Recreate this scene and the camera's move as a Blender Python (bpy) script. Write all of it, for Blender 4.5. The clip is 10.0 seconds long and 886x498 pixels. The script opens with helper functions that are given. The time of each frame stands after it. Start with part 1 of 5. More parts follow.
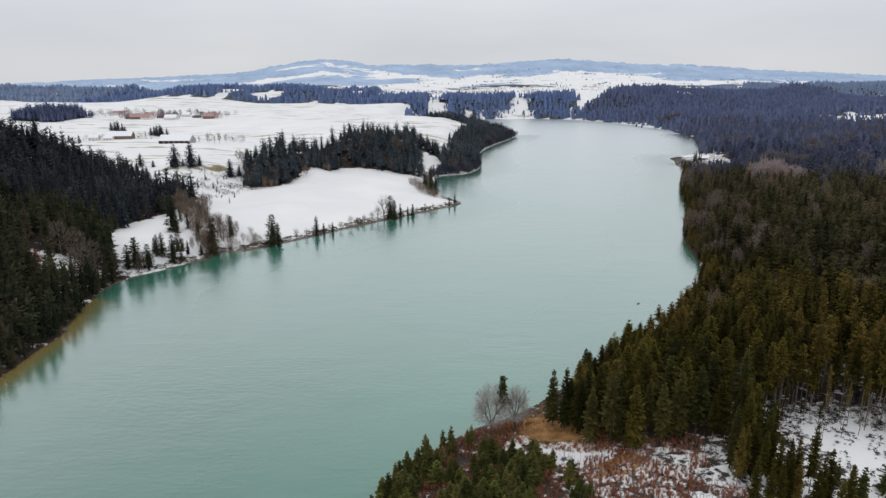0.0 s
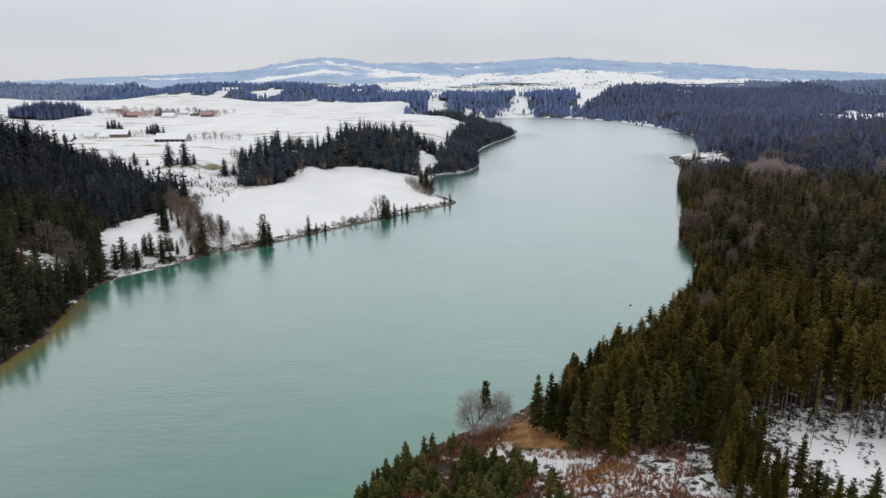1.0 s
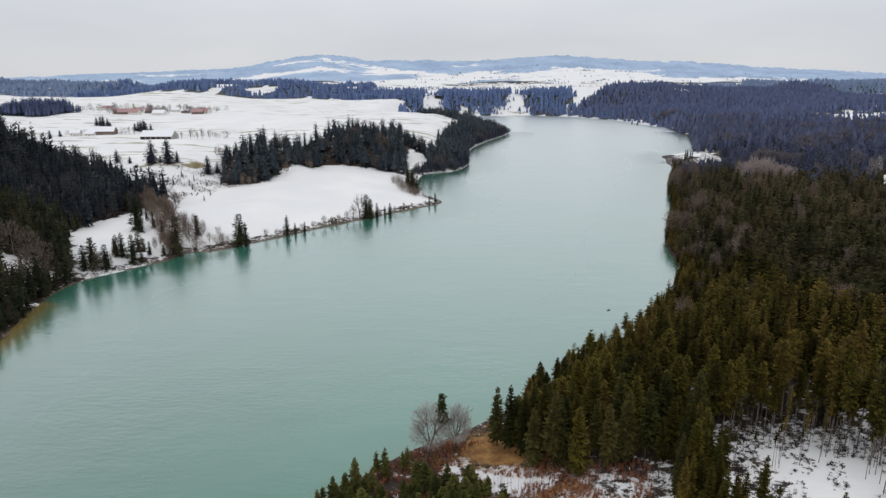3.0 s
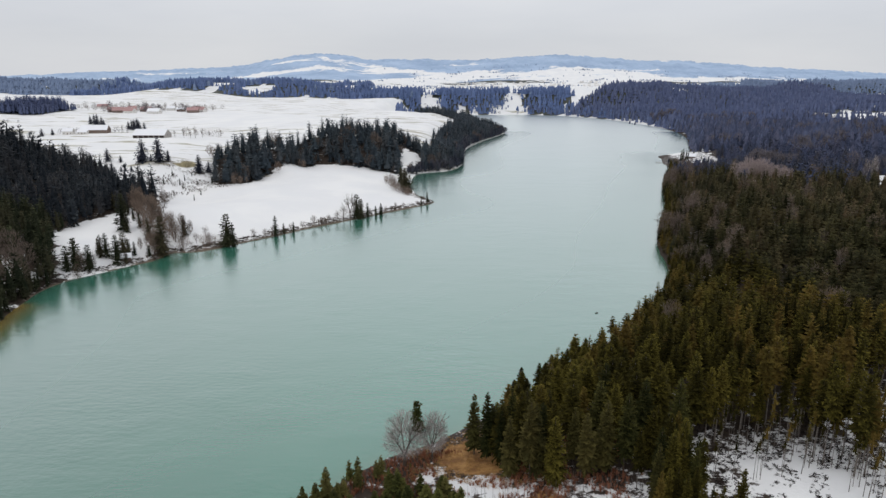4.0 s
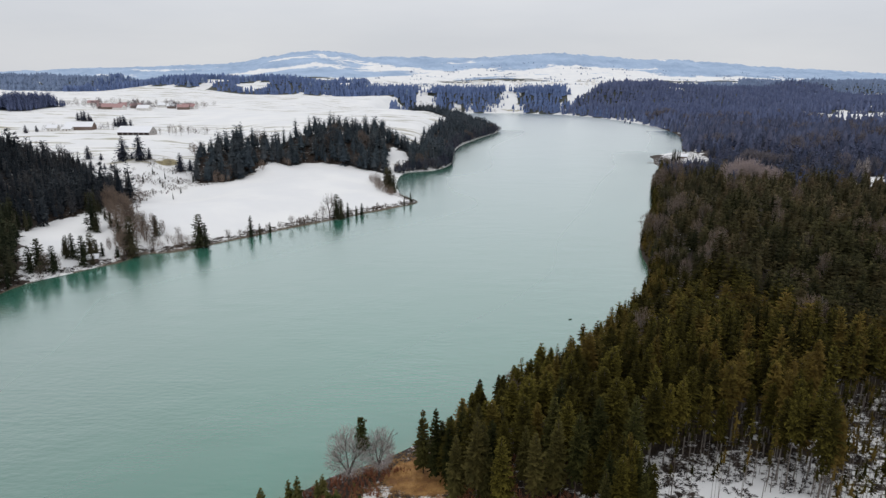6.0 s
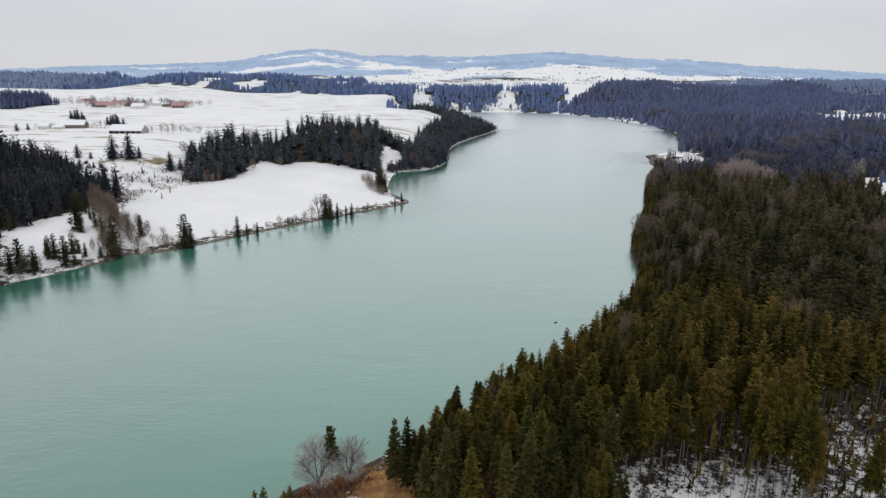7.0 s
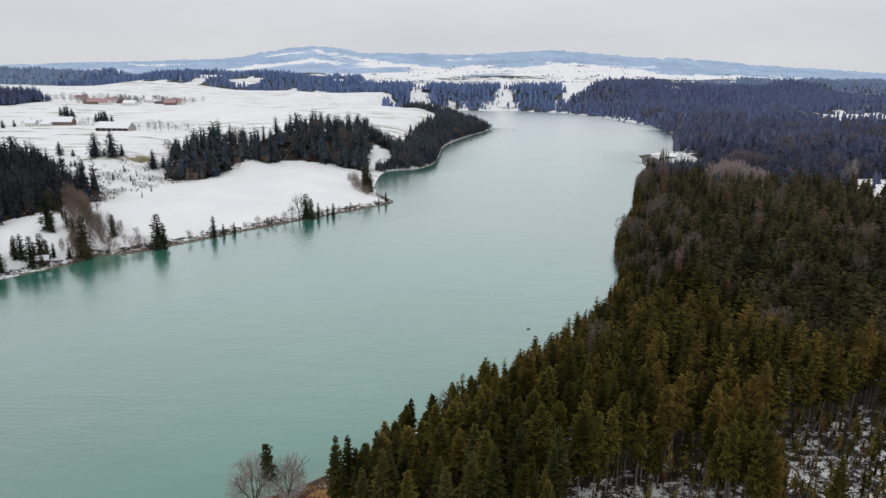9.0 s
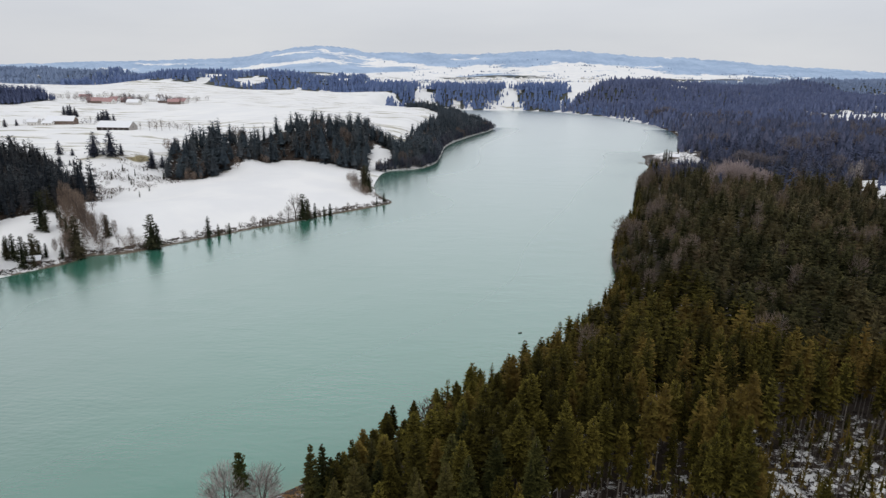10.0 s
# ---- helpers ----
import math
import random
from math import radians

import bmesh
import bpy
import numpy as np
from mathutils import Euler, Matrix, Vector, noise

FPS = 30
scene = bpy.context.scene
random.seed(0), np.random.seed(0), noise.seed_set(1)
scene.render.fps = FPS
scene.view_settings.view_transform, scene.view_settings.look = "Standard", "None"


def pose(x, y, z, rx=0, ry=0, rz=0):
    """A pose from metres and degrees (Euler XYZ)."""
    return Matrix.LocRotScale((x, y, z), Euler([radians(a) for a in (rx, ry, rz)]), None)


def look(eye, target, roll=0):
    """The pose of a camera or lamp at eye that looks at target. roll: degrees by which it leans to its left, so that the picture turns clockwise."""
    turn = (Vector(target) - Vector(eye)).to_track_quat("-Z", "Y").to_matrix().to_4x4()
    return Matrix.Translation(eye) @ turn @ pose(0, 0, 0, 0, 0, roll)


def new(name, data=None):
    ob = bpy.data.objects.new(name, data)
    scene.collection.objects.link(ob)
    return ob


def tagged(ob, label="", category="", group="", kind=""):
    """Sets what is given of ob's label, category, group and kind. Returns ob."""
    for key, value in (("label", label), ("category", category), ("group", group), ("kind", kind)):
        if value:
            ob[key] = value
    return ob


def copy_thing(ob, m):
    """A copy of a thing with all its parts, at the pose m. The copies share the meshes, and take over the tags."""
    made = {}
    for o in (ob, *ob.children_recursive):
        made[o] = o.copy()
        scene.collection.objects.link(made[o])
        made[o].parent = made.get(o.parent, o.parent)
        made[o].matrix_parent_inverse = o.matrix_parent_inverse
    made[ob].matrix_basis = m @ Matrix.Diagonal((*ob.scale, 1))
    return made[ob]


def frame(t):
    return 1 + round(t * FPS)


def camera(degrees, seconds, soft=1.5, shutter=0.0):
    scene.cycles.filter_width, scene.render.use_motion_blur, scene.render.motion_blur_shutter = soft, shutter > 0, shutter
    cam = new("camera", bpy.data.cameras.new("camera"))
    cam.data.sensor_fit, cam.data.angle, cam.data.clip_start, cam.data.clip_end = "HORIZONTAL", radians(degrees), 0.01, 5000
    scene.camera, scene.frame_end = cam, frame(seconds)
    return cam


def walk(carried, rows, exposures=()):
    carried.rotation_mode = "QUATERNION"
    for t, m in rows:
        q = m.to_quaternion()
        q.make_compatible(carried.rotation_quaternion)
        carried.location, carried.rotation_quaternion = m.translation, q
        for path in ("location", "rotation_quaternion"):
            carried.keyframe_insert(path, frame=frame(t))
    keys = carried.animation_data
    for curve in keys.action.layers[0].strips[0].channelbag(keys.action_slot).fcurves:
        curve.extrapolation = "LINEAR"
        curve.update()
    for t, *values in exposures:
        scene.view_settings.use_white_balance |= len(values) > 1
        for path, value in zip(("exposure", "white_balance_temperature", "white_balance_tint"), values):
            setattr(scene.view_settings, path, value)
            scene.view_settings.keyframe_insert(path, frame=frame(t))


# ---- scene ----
# ---------------------------------------------------------------- camera
cam = camera(70.5, 10.0, 1.4)
PATH = [
    (0, (-0.525, -1.928, 108.162), (-1.145, 94.870, 83.066), -0.33),
    (0.5, (2.392, 0.330, 108.110), (1.604, 97.093, 82.884), -0.31),
    (1, (5.395, 2.643, 108.066), (4.557, 99.376, 82.729), -0.29),
    (1.5, (8.479, 5.002, 108.029), (7.659, 101.711, 82.597), -0.25),
    (2, (11.636, 7.402, 107.999), (10.867, 104.089, 82.484), -0.20),
    (2.5, (14.859, 9.836, 107.977), (14.151, 106.503, 82.385), -0.15),
    (4, (24.855, 17.276, 107.956), (24.296, 113.888, 82.152), 0.05),
    (4.5, (28.272, 19.780, 107.963), (27.751, 116.373, 82.088), 0.12),
    (5, (31.719, 22.285, 107.978), (31.239, 118.858, 82.029), 0.20),
    (5.5, (35.191, 24.783, 108.000), (34.760, 121.336, 81.975), 0.27),
    (7, (45.674, 32.177, 108.112), (45.457, 128.665, 81.844), 0.50),
    (7.5, (49.168, 34.586, 108.164), (49.021, 131.052, 81.815), 0.57),
    (8, (52.651, 36.955, 108.224), (52.539, 133.400, 81.796), 0.63),
    (8.5, (56.114, 39.279, 108.291), (55.966, 135.703, 81.790), 0.69),
    (9, (59.551, 41.550, 108.365), (59.245, 137.957, 81.800), 0.74),
    (9.5, (62.955, 43.762, 108.447), (62.300, 140.153, 81.830), 0.77),
    (10, (66.319, 45.908, 108.536), (65.039, 142.283, 81.884), 0.80),
]
walk(cam, [(t, look(eye, target, roll)) for t, eye, target, roll in PATH])

# ---------------------------------------------------------------- world, sun
world = bpy.data.worlds.new("overcast_sky")
scene.world = world
world.use_nodes = True
wt = world.node_tree
wt.nodes.clear()
w_out = wt.nodes.new("ShaderNodeOutputWorld")
w_bg = wt.nodes.new("ShaderNodeBackground")
w_sky = wt.nodes.new("ShaderNodeTexSky")
w_sky.sky_type = "NISHITA"
w_sky.sun_disc = False
w_sky.sun_elevation = radians(42)
w_sky.sun_rotation = radians(200)
w_tc = wt.nodes.new("ShaderNodeTexCoord")
w_map = wt.nodes.new("ShaderNodeMapping")
w_map.inputs["Scale"].default_value = (1.0, 1.0, 5.0)
w_noise = wt.nodes.new("ShaderNodeTexNoise")
w_noise.inputs["Scale"].default_value = 2.6
w_noise.inputs["Detail"].default_value = 6.0
w_ramp = wt.nodes.new("ShaderNodeValToRGB")
w_ramp.color_ramp.elements[0].position = 0.3
w_ramp.color_ramp.elements[0].color = (0.645, 0.665, 0.712, 1)
w_ramp.color_ramp.elements[1].position = 0.7
w_ramp.color_ramp.elements[1].color = (0.725, 0.737, 0.768, 1)
w_dim = wt.nodes.new("ShaderNodeMix")
w_dim.data_type = "RGBA"
w_dim.blend_type = "MULTIPLY"
w_dim.inputs["Factor"].default_value = 1.0
w_dim.inputs["B"].default_value = (0.1, 0.1, 0.1, 1)
w_mix = wt.nodes.new("ShaderNodeMix")
w_mix.data_type = "RGBA"
w_mix.inputs["Factor"].default_value = 0.94
wt.links.new(w_tc.outputs["Generated"], w_map.inputs["Vector"])
wt.links.new(w_map.outputs["Vector"], w_noise.inputs["Vector"])
wt.links.new(w_noise.outputs["Fac"], w_ramp.inputs["Fac"])
wt.links.new(w_sky.outputs["Color"], w_dim.inputs["A"])
wt.links.new(w_dim.outputs["Result"], w_mix.inputs["A"])
wt.links.new(w_ramp.outputs["Color"], w_mix.inputs["B"])
# an overcast sky grows brighter towards the zenith
w_sep = wt.nodes.new("ShaderNodeSeparateXYZ")
w_lift = wt.nodes.new("ShaderNodeMapRange")
for key, value in (("From Min", 0.06), ("From Max", 0.4), ("To Min", 0.95), ("To Max", 1.46)):
    w_lift.inputs[key].default_value = value
wt.links.new(w_tc.outputs["Generated"], w_sep.inputs["Vector"])
wt.links.new(w_sep.outputs["Z"], w_lift.inputs["Value"])
wt.links.new(w_lift.outputs["Result"], w_bg.inputs["Strength"])
wt.links.new(w_mix.outputs["Result"], w_bg.inputs["Color"])
wt.links.new(w_bg.outputs["Background"], w_out.inputs["Surface"])

sun = new("sun", bpy.data.lights.new("sun", "SUN"))
sun.data.energy = 0.35
sun.data.angle = radians(25)
sun.data.color = (1.0, 0.97, 0.93)
sun.matrix_world = look((-200, -500, 500), (0, 60, 0))

# ---------------------------------------------------------------- node helpers


class Net:
    """A small writer of node materials."""

    def __init__(self, name):
        self.mat = bpy.data.materials.new(name)
        self.mat.use_nodes = True
        self.t = self.mat.node_tree
        self.bsdf = self.t.nodes["Principled BSDF"]
        self.coord = self.t.nodes.new("ShaderNodeTexCoord").outputs["Object"]

    def node(self, kind):
        return self.t.nodes.new(kind)

    def put(self, value, socket):
        if isinstance(value, bpy.types.NodeSocket):
            self.t.links.new(value, socket)
        elif isinstance(value, (tuple, list)) and len(value) == 3 and socket.type == "RGBA":
            socket.default_value = (*value, 1)
        else:
            socket.default_value = value

    def noise(self, scale, detail=4.0, stretch=(1, 1, 1), rough=0.55):
        m = self.node("ShaderNodeMapping")
        m.inputs["Scale"].default_value = stretch
        self.put(self.coord, m.inputs["Vector"])
        n = self.node("ShaderNodeTexNoise")
        n.inputs["Scale"].default_value = scale
        n.inputs["Detail"].default_value = detail
        n.inputs["Roughness"].default_value = rough
        self.put(m.outputs["Vector"], n.inputs["Vector"])
        return n.outputs["Fac"]

    def attr(self, name):
        a = self.node("ShaderNodeAttribute")
        a.attribute_name = name
        return a.outputs["Fac"]

    def step(self, value, lo, hi, a=0.0, b=1.0):
        r = self.node("ShaderNodeMapRange")
        r.interpolation_type = "SMOOTHSTEP"
        for key, v in (("Value", value), ("From Min", lo), ("From Max", hi), ("To Min", a), ("To Max", b)):
            self.put(v, r.inputs[key])
        return r.outputs["Result"]

    def math(self, op, a, b=0.0):
        m = self.node("ShaderNodeMath")
        m.operation = op
        self.put(a, m.inputs[0])
        self.put(b, m.inputs[1])
        return m.outputs[0]

    def mix(self, fac, a, b):
        m = self.node("ShaderNodeMix")
        m.data_type = "RGBA"
        self.put(fac, m.inputs["Factor"])
        self.put(a, m.inputs["A"])
        self.put(b, m.inputs["B"])
        return m.outputs["Result"]

    def random(self):
        return self.node("ShaderNodeObjectInfo").outputs["Random"]

    def island(self):
        return self.node("ShaderNodeNewGeometry").outputs["Random Per Island"]

    def bump(self, height, strength, distance=0.1):
        b = self.node("ShaderNodeBump")
        b.inputs["Strength"].default_value = strength
        b.inputs["Distance"].default_value = distance
        self.put(height, b.inputs["Height"])
        self.put(b.outputs["Normal"], self.bsdf.inputs["Normal"])

    def done(self, color, rough=0.8, spec=0.3, metal=0.0):
        self.put(color, self.bsdf.inputs["Base Color"])
        self.put(rough, self.bsdf.inputs["Roughness"])
        self.put(spec, self.bsdf.inputs["Specular IOR Level"])
        self.put(metal, self.bsdf.inputs["Metallic"])
        return self.mat


def foliage(name, dark, light, brown, tinted):
    """Needles: each tree its own tint, each spray its own shade, inner and lower needles painted darker as crown shade.
    """
    n = Net(name)
    lit_tip = n.attr("tip_light")
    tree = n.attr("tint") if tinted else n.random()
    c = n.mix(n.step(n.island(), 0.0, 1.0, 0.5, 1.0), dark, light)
    # shade inside the crown, painted: inner needles go dark
    c = n.mix(n.step(lit_tip, 0.1, 0.95, 0.85, 0.0), c, dark)
    c = n.mix(n.step(n.math("FRACT", n.math("MULTIPLY", tree, 7.13)), 0.15, 1.0, 0.0, 0.6), c, dark)
    c = n.mix(n.step(tree, 0.62, 1.0, 0.0, 0.45), c, brown)
    c = n.mix(n.step(tree, 0.0, 0.45, 0.62, 0.0), c, dark)
    c = n.mix(n.step(n.noise(0.03, 2), 0.52, 0.66, 0.0, 0.28), c, brown)
    c = n.mix(n.step(n.noise(0.009, 3), 0.42, 0.60, 0.0, 0.2), c, dark)
    c = n.mix(n.step(n.noise(0.30, 3), 0.42, 0.64, 0.0, 0.5), c, dark)
    return n.done(c, 0.85, 0.04)


def plain(name, a, b, scale=3.0, rough=0.8, spec=0.3, bump=0.2, stretch=(1, 1, 1), metal=0.0):
    n = Net(name)
    f = n.noise(scale, 5, stretch)
    c = n.mix(n.step(f, 0.3, 0.7), a, b)
    c = n.mix(n.step(n.noise(scale * 0.17, 2), 0.4, 0.75, 0.0, 0.35), c, a)
    n.bump(f, bump, 0.05)
    return n.done(c, rough, spec, metal)


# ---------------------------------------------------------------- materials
# needle sets of the farther woods have blue distance haze painted into them
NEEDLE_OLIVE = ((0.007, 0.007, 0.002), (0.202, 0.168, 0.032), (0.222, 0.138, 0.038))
NEEDLE_HAZE_MIXED = ((0.042, 0.054, 0.066), (0.122, 0.146, 0.164), (0.130, 0.134, 0.140))
NEEDLE_GREEN = ((0.016, 0.021, 0.007), (0.205, 0.205, 0.052), (0.210, 0.165, 0.060))
NEEDLE_DARK = ((0.011, 0.015, 0.009), (0.108, 0.114, 0.058), (0.122, 0.096, 0.058))
NEEDLE_HAZE_FAINT = ((0.016, 0.020, 0.026), (0.102, 0.113, 0.116), (0.114, 0.102, 0.096))
NEEDLE_DARKER = ((0.009, 0.011, 0.005), (0.126, 0.112, 0.044), (0.140, 0.102, 0.050))
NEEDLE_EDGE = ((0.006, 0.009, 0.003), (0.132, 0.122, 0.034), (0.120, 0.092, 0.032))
NEEDLE_HAZE_COOL = ((0.034, 0.039, 0.055), (0.112, 0.118, 0.152), (0.142, 0.122, 0.134))
NEEDLE_HAZE_SPRUCE = ((0.036, 0.047, 0.058), (0.125, 0.156, 0.164), (0.136, 0.132, 0.126))
NEEDLE_HAZE_SLATE = ((0.048, 0.058, 0.098), (0.120, 0.138, 0.215), (0.142, 0.138, 0.185))
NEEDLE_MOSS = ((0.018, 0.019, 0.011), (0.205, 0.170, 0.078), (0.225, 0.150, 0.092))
NEEDLE_HAZE_VIOLET = ((0.074, 0.092, 0.165), (0.142, 0.172, 0.285), (0.158, 0.172, 0.255))
NEEDLE_HAZE_BLUE = ((0.088, 0.127, 0.240), (0.155, 0.212, 0.380), (0.168, 0.206, 0.335))
NEEDLE_HAZE_PALE = ((0.150, 0.198, 0.295), (0.230, 0.292, 0.415), (0.235, 0.280, 0.385))
needles_olive = foliage("needles_olive", *NEEDLE_OLIVE, False)
needles_olive_stand = foliage("needles_olive_stand", *NEEDLE_OLIVE, True)
needles_green = foliage("needles_green", *NEEDLE_GREEN, False)
needles_green_stand = foliage("needles_green_stand", *NEEDLE_GREEN, True)
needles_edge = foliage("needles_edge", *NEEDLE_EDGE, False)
needles_darker_stand = foliage("needles_darker_stand", *NEEDLE_DARKER, True)
needles_haze_faint_stand = foliage("needles_haze_faint_stand", *NEEDLE_HAZE_FAINT, True)
needles_dark = foliage("needles_dark", *NEEDLE_DARK, False)
needles_dark_stand = foliage("needles_dark_stand", *NEEDLE_DARK, True)
needles_haze_cool = foliage("needles_haze_cool", *NEEDLE_HAZE_COOL, False)
needles_haze_cool_stand = foliage("needles_haze_cool_stand", *NEEDLE_HAZE_COOL, True)
needles_haze_blue_stand = foliage("needles_haze_blue_stand", *NEEDLE_HAZE_BLUE, True)
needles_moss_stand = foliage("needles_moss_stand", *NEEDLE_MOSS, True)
needles_haze_violet_stand = foliage("needles_haze_violet_stand", *NEEDLE_HAZE_VIOLET, True)
needles_haze_mixed_stand = foliage("needles_haze_mixed_stand", *NEEDLE_HAZE_MIXED, True)
needles_haze_pale_stand = foliage("needles_haze_pale_stand", *NEEDLE_HAZE_PALE, True)
needles_haze_slate_stand = foliage("needles_haze_slate_stand", *NEEDLE_HAZE_SLATE, True)
needles_haze_spruce_stand = foliage("needles_haze_spruce_stand", *NEEDLE_HAZE_SPRUCE, True)
bark_grey = plain("bark_grey", (0.10, 0.085, 0.073), (0.25, 0.22, 0.195), 4.0, 0.9, 0.2, 0.6, (1, 1, 0.2))
bark_dark = plain("bark_dark", (0.05, 0.04, 0.033), (0.13, 0.10, 0.08), 4.0, 0.9, 0.2, 0.6, (1, 1, 0.2))
twig_grey = plain("twig_grey", (0.27, 0.24, 0.22), (0.44, 0.395, 0.37), 1.2, 0.9, 0.2, 0.1)
twig_brown = plain("twig_brown", (0.085, 0.062, 0.05), (0.185, 0.145, 0.12), 1.2, 0.9, 0.2, 0.1)
twig_slate = plain("twig_slate", (0.095, 0.083, 0.088), (0.19, 0.168, 0.178), 1.2, 0.9, 0.2, 0.1)
twig_red = plain("twig_red", (0.20, 0.074, 0.040), (0.42, 0.19, 0.112), 1.2, 0.9, 0.2, 0.1)
twig_mauve = plain("twig_mauve", (0.12, 0.088, 0.068), (0.25, 0.188, 0.148), 1.2, 0.9, 0.2, 0.1)
twig_pale = plain("twig_pale", (0.24, 0.19, 0.18), (0.41, 0.34, 0.325), 1.2, 0.9, 0.2, 0.1)
straw = plain("dry_grass_tufts", (0.26, 0.13, 0.045), (0.50, 0.31, 0.12), 0.8, 0.9, 0.1, 0.1)
debris = plain("dead_branches", (0.014, 0.012, 0.011), (0.06, 0.046, 0.04), 2.0, 0.95, 0.05, 0.2)
snow_cap = plain("snow_cap", (0.74, 0.75, 0.77), (0.80, 0.80, 0.81), 1.5, 0.6, 0.3, 0.2)
plaster = plain("plaster", (0.62, 0.60, 0.57), (0.75, 0.73, 0.70), 2.0, 0.9, 0.2, 0.1)
wood_brown = plain("weathered_boards", (0.12, 0.085, 0.07), (0.24, 0.18, 0.15), 3.0, 0.85, 0.2, 0.3, (6, 6, 0.4))
wood_pale = plain("grey_boards", (0.30, 0.28, 0.26), (0.45, 0.42, 0.40), 3.0, 0.85, 0.2, 0.3, (6, 6, 0.4))
tile_red = plain("red_roof_tiles", (0.31, 0.165, 0.155), (0.46, 0.32, 0.31), 1.4, 0.8, 0.3, 0.4, (1, 5, 1))
glass_dark = Net("window_glass").done((0.03, 0.035, 0.045), 0.08, 0.6)


def ground_material(name, wood_tones):
    n = Net(name)
    snow = n.mix(n.step(n.noise(0.02, 4), 0.35, 0.7), (0.72, 0.718, 0.712), (0.78, 0.772, 0.752))
    # frozen grass showing through in thin, long streaks
    streak = n.noise(1.0, 5, (0.013, 0.075, 0.02), 0.6)
    patch = n.noise(0.004, 2)
    thin = n.math("MULTIPLY", n.step(streak, 0.55, 0.63), n.step(patch, 0.36, 0.52))
    thin = n.math("MULTIPLY", thin, n.step(n.attr("open_field"), 0.2, 0.8, 0.0, 0.85))
    turf = n.mix(n.noise(0.3, 4), (0.20, 0.17, 0.10), (0.34, 0.31, 0.19))
    c = n.mix(thin, snow, turf)
    # forest floor: litter between snow patches
    litter = n.mix(n.noise(0.6, 5), (0.013, 0.009, 0.007), (0.064, 0.045, 0.033))
    lay = n.noise(0.30, 6, (1, 1, 1), 0.7)
    cover = n.step(n.math("ADD", lay, n.math("MULTIPLY", n.attr("litter"), 0.42)), 0.66, 0.74)
    c = n.mix(n.math("MULTIPLY", cover, n.step(n.attr("litter"), 0.02, 0.2)), c, litter)
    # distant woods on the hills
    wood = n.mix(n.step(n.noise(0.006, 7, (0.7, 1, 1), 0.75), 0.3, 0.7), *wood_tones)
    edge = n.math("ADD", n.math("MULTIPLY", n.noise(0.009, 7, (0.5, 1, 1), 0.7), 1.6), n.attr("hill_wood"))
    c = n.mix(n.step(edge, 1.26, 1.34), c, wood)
    # dry grass and bracken
    dry = n.mix(n.step(n.noise(0.25, 5), 0.35, 0.65), (0.20, 0.095, 0.035), (0.42, 0.235, 0.085))
    g = n.math("ADD", n.math("MULTIPLY", n.noise(0.22, 5, (1, 1, 1), 0.65), 0.7), n.attr("dry_grass"))
    c = n.mix(n.step(g, 0.78, 0.9), c, dry)
    fallow = n.mix(n.noise(0.4, 4), (0.20, 0.17, 0.09), (0.36, 0.31, 0.18))
    g = n.math("ADD", n.math("MULTIPLY", n.noise(0.12, 5, (0.4, 1, 1), 0.65), 0.7), n.attr("fallow"))
    c = n.mix(n.step(g, 0.78, 0.92), c, fallow)
    # gravel and mud along the water's edge
    mud = n.mix(n.noise(0.8, 5), (0.055, 0.042, 0.03), (0.22, 0.17, 0.125))
    m = n.math("ADD", n.math("MULTIPLY", n.noise(0.35, 4), 0.5), n.attr("strand"))
    c = n.mix(n.step(m, 0.70, 0.82), c, mud)
    n.bump(n.math("ADD", n.noise(0.5, 6), n.noise(0.05, 3)), 0.35, 0.5)
    return n.done(c, 0.75, 0.2)


def water_material():
    n = Net("lake_water")
    body = n.mix(n.step(n.noise(0.006, 3), 0.3, 0.7), (0.030, 0.166, 0.106), (0.043, 0.184, 0.126))
    # darker lake colour that stands in for lens vignetting
    body = n.mix(n.attr("vignette_or_keel"), body, (0.020, 0.124, 0.080))
    body = n.mix(n.step(n.attr("shallow"), 0.12, 0.9), body, (0.30, 0.21, 0.06))
    r1 = n.noise(0.55, 3, (0.45, 1.0, 1))
    r2 = n.noise(0.09, 3, (0.4, 1.0, 1))
    gust = n.step(n.noise(0.012, 3), 0.35, 0.65, 0.25, 1.0)
    gust = n.math("MULTIPLY", gust, n.step(n.attr("calm"), 0.1, 0.9, 1.0, 0.5))
    n.bump(n.math("MULTIPLY", n.math("ADD", r1, n.math("MULTIPLY", r2, 2.0)), gust), 0.5, 0.35)
    mat = n.done(body, 0.9, 0.0)
    normal = n.bsdf.inputs["Normal"].links[0].from_socket
    gloss = n.node("ShaderNodeBsdfGlossy")
    gloss.distribution = "MULTI_GGX"
    gloss.inputs["Color"].default_value = (0.89, 0.91, 0.91, 1)
    n.put(n.step(n.attr("calm"), 0.1, 0.8, 0.30, 0.16), gloss.inputs["Roughness"])
    weight = n.node("ShaderNodeLayerWeight")
    weight.inputs["Blend"].default_value = 0.5
    shine = n.math("POWER", weight.outputs["Facing"], 2.05)
    n.put(normal, gloss.inputs["Normal"])
    n.put(normal, weight.inputs["Normal"])
    blend = n.node("ShaderNodeMixShader")
    n.put(shine, blend.inputs["Fac"])
    n.put(n.bsdf.outputs["BSDF"], blend.inputs[1])
    n.put(gloss.outputs["BSDF"], blend.inputs[2])
    n.put(blend.outputs["Shader"], n.t.nodes["Material Output"].inputs["Surface"])
    return mat


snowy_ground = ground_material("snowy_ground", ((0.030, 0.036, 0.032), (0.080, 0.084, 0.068)))
